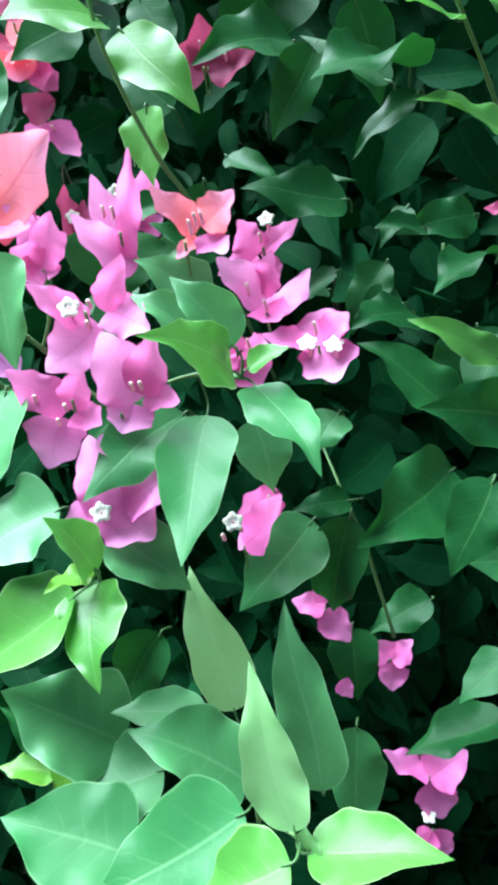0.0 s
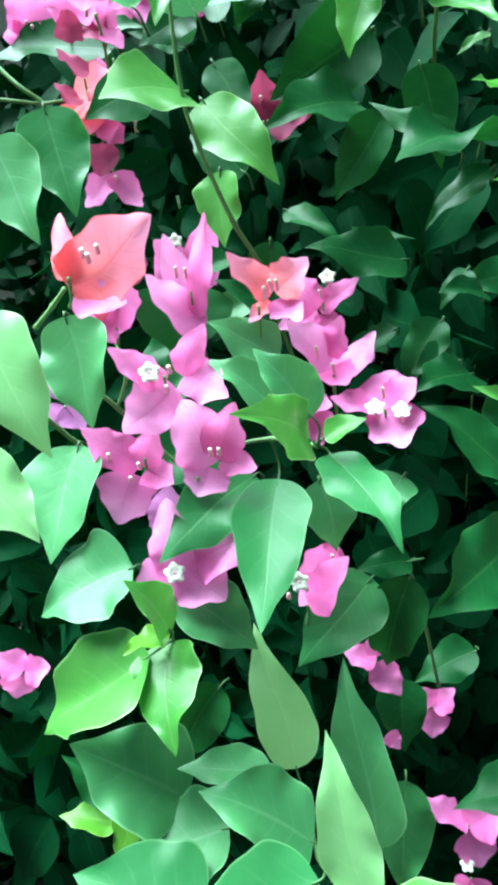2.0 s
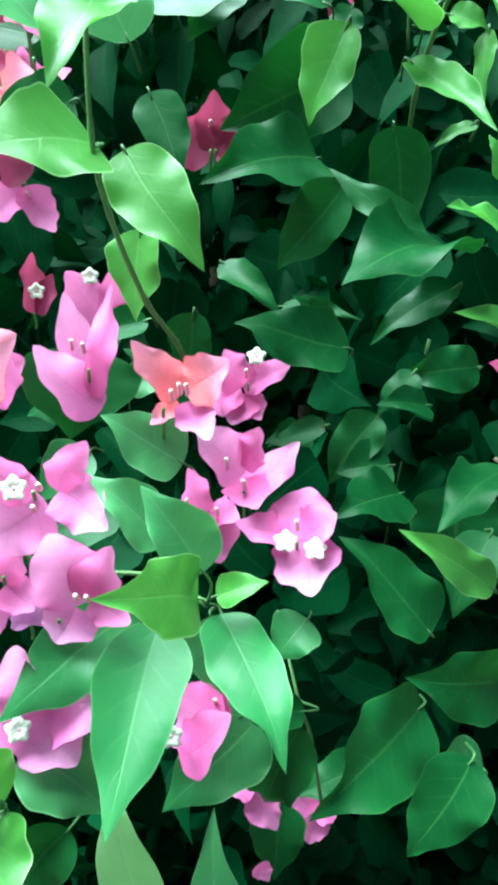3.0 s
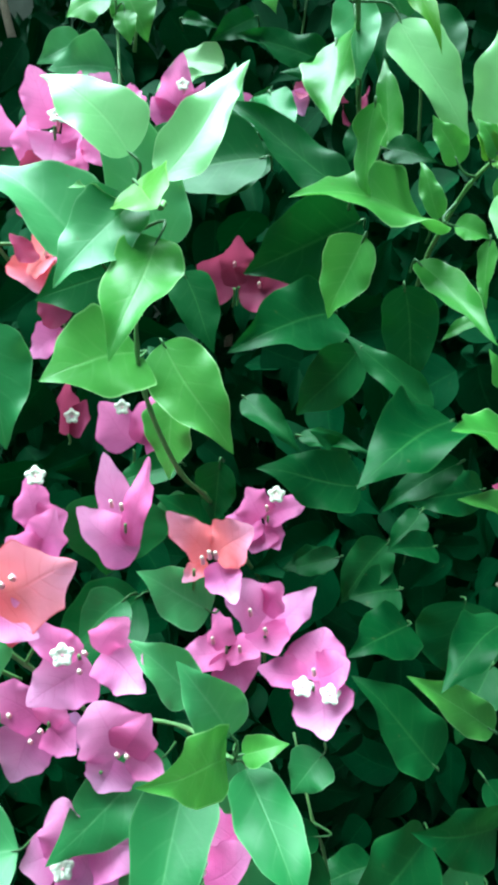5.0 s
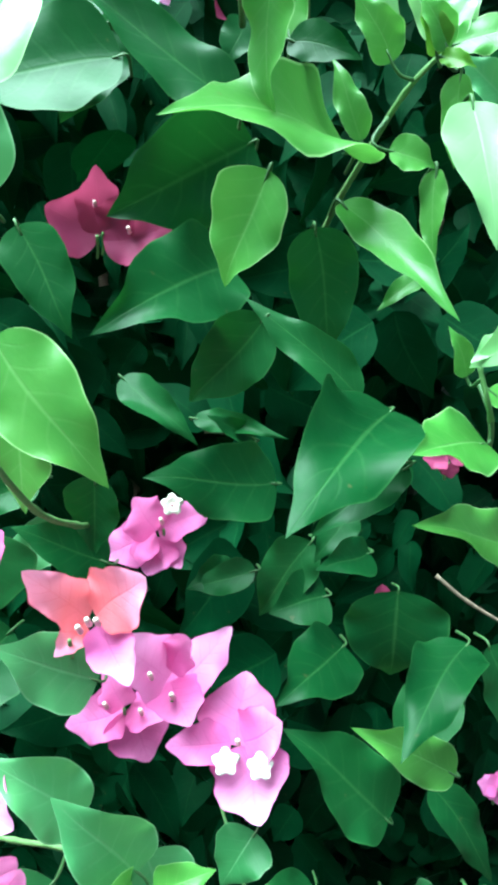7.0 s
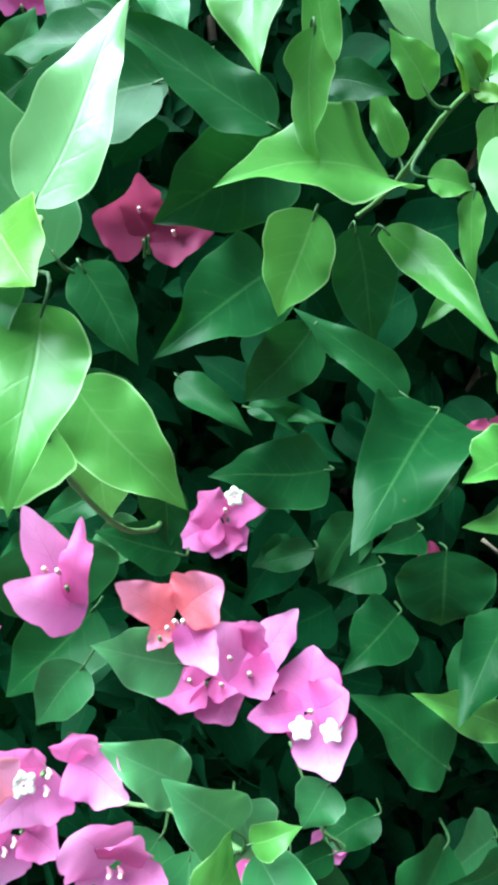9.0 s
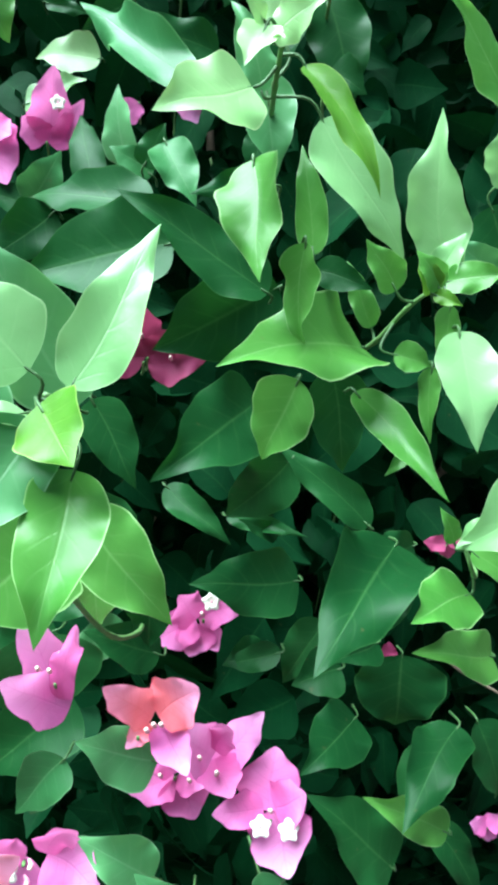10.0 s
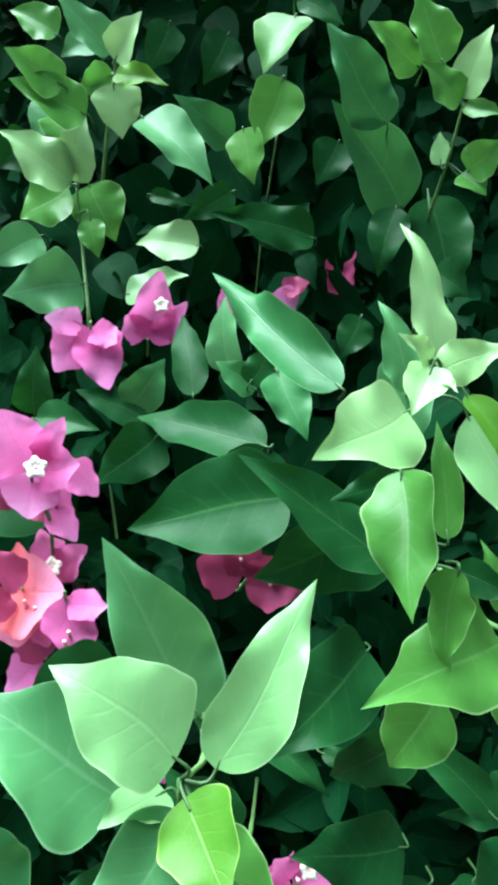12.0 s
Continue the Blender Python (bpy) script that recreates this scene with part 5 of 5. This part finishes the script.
flower_G6 = flower("magenta bougainvillea flower with three papery bracts", (-0.094, 0.465, 1.170), (-0.090, 0.450, 1.190))
bract(flower_G6, (-0.093, 0.456, 1.183), (-0.079, 0.446, 1.158), 0.023, (0.29, -0.83, 0.48), BRACT)
bract(flower_G6, (-0.090, 0.456, 1.180), (-0.071, 0.448, 1.185), 0.015, (-0.44, -0.69, 0.58), BRACT)
floret(flower_G6, (-0.091, 0.460, 1.157), (-0.087, 0.446, 1.172), is_open=False)
floret(flower_G6, (-0.093, 0.460, 1.152), (-0.089, 0.446, 1.167), is_open=False)
flower_G7 = flower("magenta bougainvillea flower with three papery bracts", (-0.035, 0.718, 1.289), (-0.034, 0.700, 1.303))
bract(flower_G7, (-0.034, 0.700, 1.303), (-0.046, 0.700, 1.288), 0.017, (-0.01, -1.00, 0.01), BRACT)
bract(flower_G7, (-0.001, 0.700, 1.310), (0.008, 0.700, 1.292), 0.019, (0.03, -1.00, 0.02), BRACT_LIGHT)
bract(flower_G7, (-0.001, 0.700, 1.309), (0.017, 0.702, 1.314), 0.016, (-0.02, -0.89, 0.45), BRACT_RED_SHADED)
flower_G8 = flower("red bougainvillea flower deep among leaves, coloured darker for shade", (0.051, 0.818, 1.285), (0.050, 0.800, 1.299))
bract(flower_G8, (0.050, 0.800, 1.299), (0.036, 0.800, 1.326), 0.016, (0.71, -0.60, 0.35), BRACT_RED_SHADED)
bract(flower_G8, (0.051, 0.800, 1.299), (0.059, 0.800, 1.334), 0.016, (-0.85, -0.49, 0.19), BRACT_RED_SHADED)
flower_K1 = flower("red bougainvillea flower deep among leaves, coloured darker for shade", (0.184, 0.535, 1.031), (0.179, 0.519, 1.048))
bract(flower_K1, (0.179, 0.519, 1.048), (0.165, 0.519, 1.050), 0.011, (0.09, -0.74, 0.67), BRACT_RED_SHADED)
bract(flower_K1, (0.180, 0.519, 1.049), (0.188, 0.519, 1.056), 0.010, (-0.28, -0.90, 0.32), BRACT_RED_SHADED)
bract(flower_K1, (0.179, 0.519, 1.048), (0.182, 0.519, 1.039), 0.011, (-0.18, -0.98, -0.07), BRACT_RED_SHADED)
flower_F18 = flower("magenta bougainvillea flower with three papery bracts", (-0.087, 0.395, 1.027), (-0.081, 0.380, 1.046))
bract(flower_F18, (-0.081, 0.380, 1.046), (-0.088, 0.380, 1.069), 0.020, (0.66, -0.71, 0.23), BRACT)
bract(flower_F18, (-0.080, 0.380, 1.046), (-0.067, 0.378, 1.055), 0.019, (-0.19, -0.98, 0.09), BRACT)
bract(flower_F18, (-0.081, 0.380, 1.046), (-0.085, 0.377, 1.031), 0.016, (0.30, -0.95, 0.10), BRACT)
floret(flower_F18, (-0.088, 0.391, 1.061), (-0.081, 0.374, 1.074))
flower_K2 = flower("magenta bougainvillea flower with three papery bracts", (0.212, 0.452, 0.870), (0.206, 0.440, 0.894))
bract(flower_K2, (0.206, 0.440, 0.894), (0.195, 0.440, 0.898), 0.012, (0.21, -0.78, 0.59), BRACT)
bract(flower_K2, (0.206, 0.440, 0.895), (0.213, 0.440, 0.904), 0.012, (-0.58, -0.68, 0.44), BRACT)
bract(flower_K2, (0.206, 0.440, 0.894), (0.208, 0.439, 0.884), 0.012, (-0.31, -0.95, 0.08), BRACT)
flower_K3 = flower("red bougainvillea flower deep among leaves, coloured darker for shade", (0.156, 0.555, 0.926), (0.152, 0.540, 0.947))
bract(flower_K3, (0.152, 0.540, 0.947), (0.161, 0.540, 0.925), 0.020, (0.46, -0.87, 0.18), BRACT_RED_SHADED)
bract(flower_K3, (0.153, 0.540, 0.949), (0.165, 0.540, 0.945), 0.013, (0.15, -0.89, 0.43), BRACT_RED_SHADED)
flower_F10s = flower("magenta bougainvillea flower with three papery bracts", (0.018, 0.346, 0.878), (0.021, 0.330, 0.897))
bract(flower_F10s, (0.021, 0.330, 0.897), (0.041, 0.328, 0.922), 0.026, (-0.67, -0.56, 0.49), BRACT)
floret(flower_F10s, (0.014, 0.341, 0.900), (0.018, 0.324, 0.912))
floret(flower_F10s, (0.018, 0.341, 0.897), (0.021, 0.325, 0.909), is_open=False)
floret(flower_F10s, (0.008, 0.341, 0.893), (0.012, 0.325, 0.905), is_open=False)

# ---- bare twigs ----
twig(0.00112, (-0.074, 0.325, 1.010), (-0.067, 0.330, 1.001), (-0.060, 0.340, 0.987), (-0.045, 0.350, 0.966))
twig(0.00091, (-0.059, 0.325, 1.026), (-0.060, 0.328, 1.016), (-0.067, 0.330, 1.001))
twig(0.00126, (-0.113, 0.345, 0.995), (-0.105, 0.360, 0.978), (-0.092, 0.380, 0.956))
twig(0.0009, (0.165, 0.470, 1.005), (0.182, 0.465, 0.993), (0.209, 0.460, 0.979), material=BARK)
twig(0.00126, (-0.175, 0.470, 1.201), (-0.161, 0.470, 1.187), (-0.151, 0.475, 1.179), (-0.143, 0.480, 1.168))
twig(0.00112, (-0.174, 0.460, 1.179), (-0.151, 0.475, 1.177), (-0.135, 0.480, 1.178))
twig(0.00098, (-0.018, 0.350, 1.202), (-0.017, 0.340, 1.200), (-0.020, 0.325, 1.207))
twig(0.00098, (-0.105, 0.470, 1.222), (-0.105, 0.480, 1.208), (-0.110, 0.500, 1.177))
twig(0.00091, (-0.079, 0.370, 1.037), (-0.080, 0.375, 1.026), (-0.059, 0.325, 1.026))
twig(0.00098, (-0.089, 0.300, 1.044), (-0.073, 0.285, 1.053), (-0.063, 0.277, 1.060))

# ---- the shrub behind: branches and massed leaves ----
# Above 1.55 the front comes forward, out of view, to shade the leaves inside.
FRONT_Z = (0.0, 0.45, 0.75, 0.88, 1.00, 1.10, 1.20, 1.30, 1.42, 1.55, 1.70, 1.90, 2.25)
FRONT_Y = (0.42, 0.38, 0.36, 0.385, 0.44, 0.49, 0.545, 0.66, 0.77, 0.82, 0.76, 0.70, 0.80)


def front(x, z):
    """How far back the massed leaves begin."""
    y = float(np.interp(z, FRONT_Z, FRONT_Y))
    low = max(0.0, min(1.0, (1.08 - z) / 0.2))
    y += low * 1.1 * max(0.0, min(x, 0.25)) + 0.10 * max(0.0, abs(x) - 0.28)
    return y + 0.025 * noise.noise((x * 9, z * 9, 1.7))


def build_shrub():
    ob = thing("bougainvillea_shrub", (0.0, 1.15, 0.0), "dense bougainvillea shrub with massed green leaves coloured dark for shade", "shrub")
    bpy.context.view_layer.update()
    pick = random.Random(21)
    # main branches fan out from one root
    for k in range(9):
        a = -0.9 + 0.225 * k
        top = (0.75 * a, 1.15 + 0.2 * pick.random(), 1.35 + 0.3 * pick.random())
        mid = (0.35 * a + pick.uniform(-0.05, 0.05), 1.1, 0.6 + 0.1 * pick.random())
        path = smooth_path(((0.06 * a, 1.15, -0.02), mid, top), 8)
        co, faces = tube_points(path, [0.014 * (1 - 0.8 * i / len(path)) + 0.002 for i in range(len(path))], 8)
        part("branch", mesh_of("branch", [(co, faces, None, 0)], [BARK]), ob, "brown woody branch")
    kinds, coarse = [], []
    for k in range(8):
        co, faces, uv = sheet(1.0, pick.uniform(0.44, 0.68), pick.uniform(0.1, 0.5), pick.uniform(-0.02, 0.08), pick.uniform(0.01, 0.05),
                              pick.uniform(-0.04, 0.04), pick.uniform(0, 0.1), pick.random(), 14, 6)
        kinds.append((co, faces, uv))
        coarse.append(sheet(1.0, pick.uniform(0.44, 0.68), pick.uniform(0.1, 0.5), pick.uniform(-0.02, 0.08), 0.03, 0.0, 0.05, pick.random(), 8, 4))
    shared = [mesh_of("leaf", [(co, faces, uv, 0)], [LEAF_INNER_SHADE]) for co, faces, uv in kinds]

    def lay(x, z, back):
        length = pick.uniform(0.034, 0.082)
        n = Vector((pick.gauss(-0.1, 0.55), pick.gauss(-0.75, 0.35), pick.gauss(0.04, 0.38))).normalized()
        fall = Vector((pick.gauss(0, 0.8), pick.gauss(-0.35, 0.4), pick.gauss(-0.55, 0.6)))
        ax = (fall - n * fall.dot(n)).normalized()
        side = n.cross(ax)
        m = Matrix((ax, side, n)).transposed().to_4x4()
        m.translation = Vector((x, front(x, z) + back, z)) - ax * length * 0.5
        return m @ Matrix.Scale(length, 4)

    # leaves that can be told apart, near the middle of the shrub's face
    for k in range(190):
        x, z = pick.uniform(-0.24, 0.26), pick.uniform(0.62, 1.5)
        leaf_ob = new("leaf", shared[k % 8])
        leaf_ob.parent = ob
        leaf_ob.matrix_parent_inverse = ob.matrix_world.inverted()
        leaf_ob.matrix_basis = lay(x, z, pick.uniform(0.08, 0.20))
    # the mass behind and to the sides
    co_all, faces_all, uv_all, n = [], [], [], 0

    def drop(m, k, stock=kinds):
        nonlocal n
        co, faces, uv = stock[k]
        a = np.array(m)
        co_all.append(co @ a[:3, :3].T + a[:3, 3])
        faces_all.extend([tuple(i + n for i in f) for f in faces])
        uv_all.append(uv)
        n += len(co)

    # clumps with hollows between them
    made = 0
    while made < 1900:
        x, z, back = pick.uniform(-0.36, 0.40), pick.uniform(0.40, 1.62), 0.14 + 0.46 * pick.random()
        if noise.noise((x * 11, back * 8, z * 11)) < 0.02:
            continue
        drop(lay(x, z, back), made % 8)
        made += 1
    for k in range(4500):
        drop(lay(pick.uniform(-0.75, 0.75), pick.uniform(0.03, 0.75), 0.1 + 0.7 * pick.random()), k % 8, coarse)
    for k in range(12000):
        x, z, back = pick.uniform(-0.6, 0.6), pick.uniform(0.3, 1.95), 0.42 + 0.68 * pick.random()
        if back > 0.8 or noise.noise((x * 8, back * 6, z * 8)) > 0.05:
            drop(lay(x, z, back), k % 8, coarse)
    made = 0
    while made < 13000:
        x, z, back = pick.uniform(-1.45, 1.45), pick.uniform(0.02, 2.3), pick.random()
        rim = (abs(x) / 1.45) ** 3 + max(0.0, (z - 1.2) / 1.1) ** 3
        if rim > 1:
            continue
        if abs(x) < 0.36 and 0.45 < z < 1.6:
            back = 0.35 + 0.75 * back
        else:
            back = rim * 0.25 + (1.15 - 0.6 * rim) * back
        drop(lay(x, z, back), made % 8, coarse)
        made += 1
    me = mesh_of("foliage", [(np.concatenate(co_all), faces_all, np.concatenate(uv_all), 0)], [LEAF_INNER_SHADE])
    mass = part("foliage", me, ob, "massed green leaves, coloured dark for the shade inside")
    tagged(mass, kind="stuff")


build_shrub()
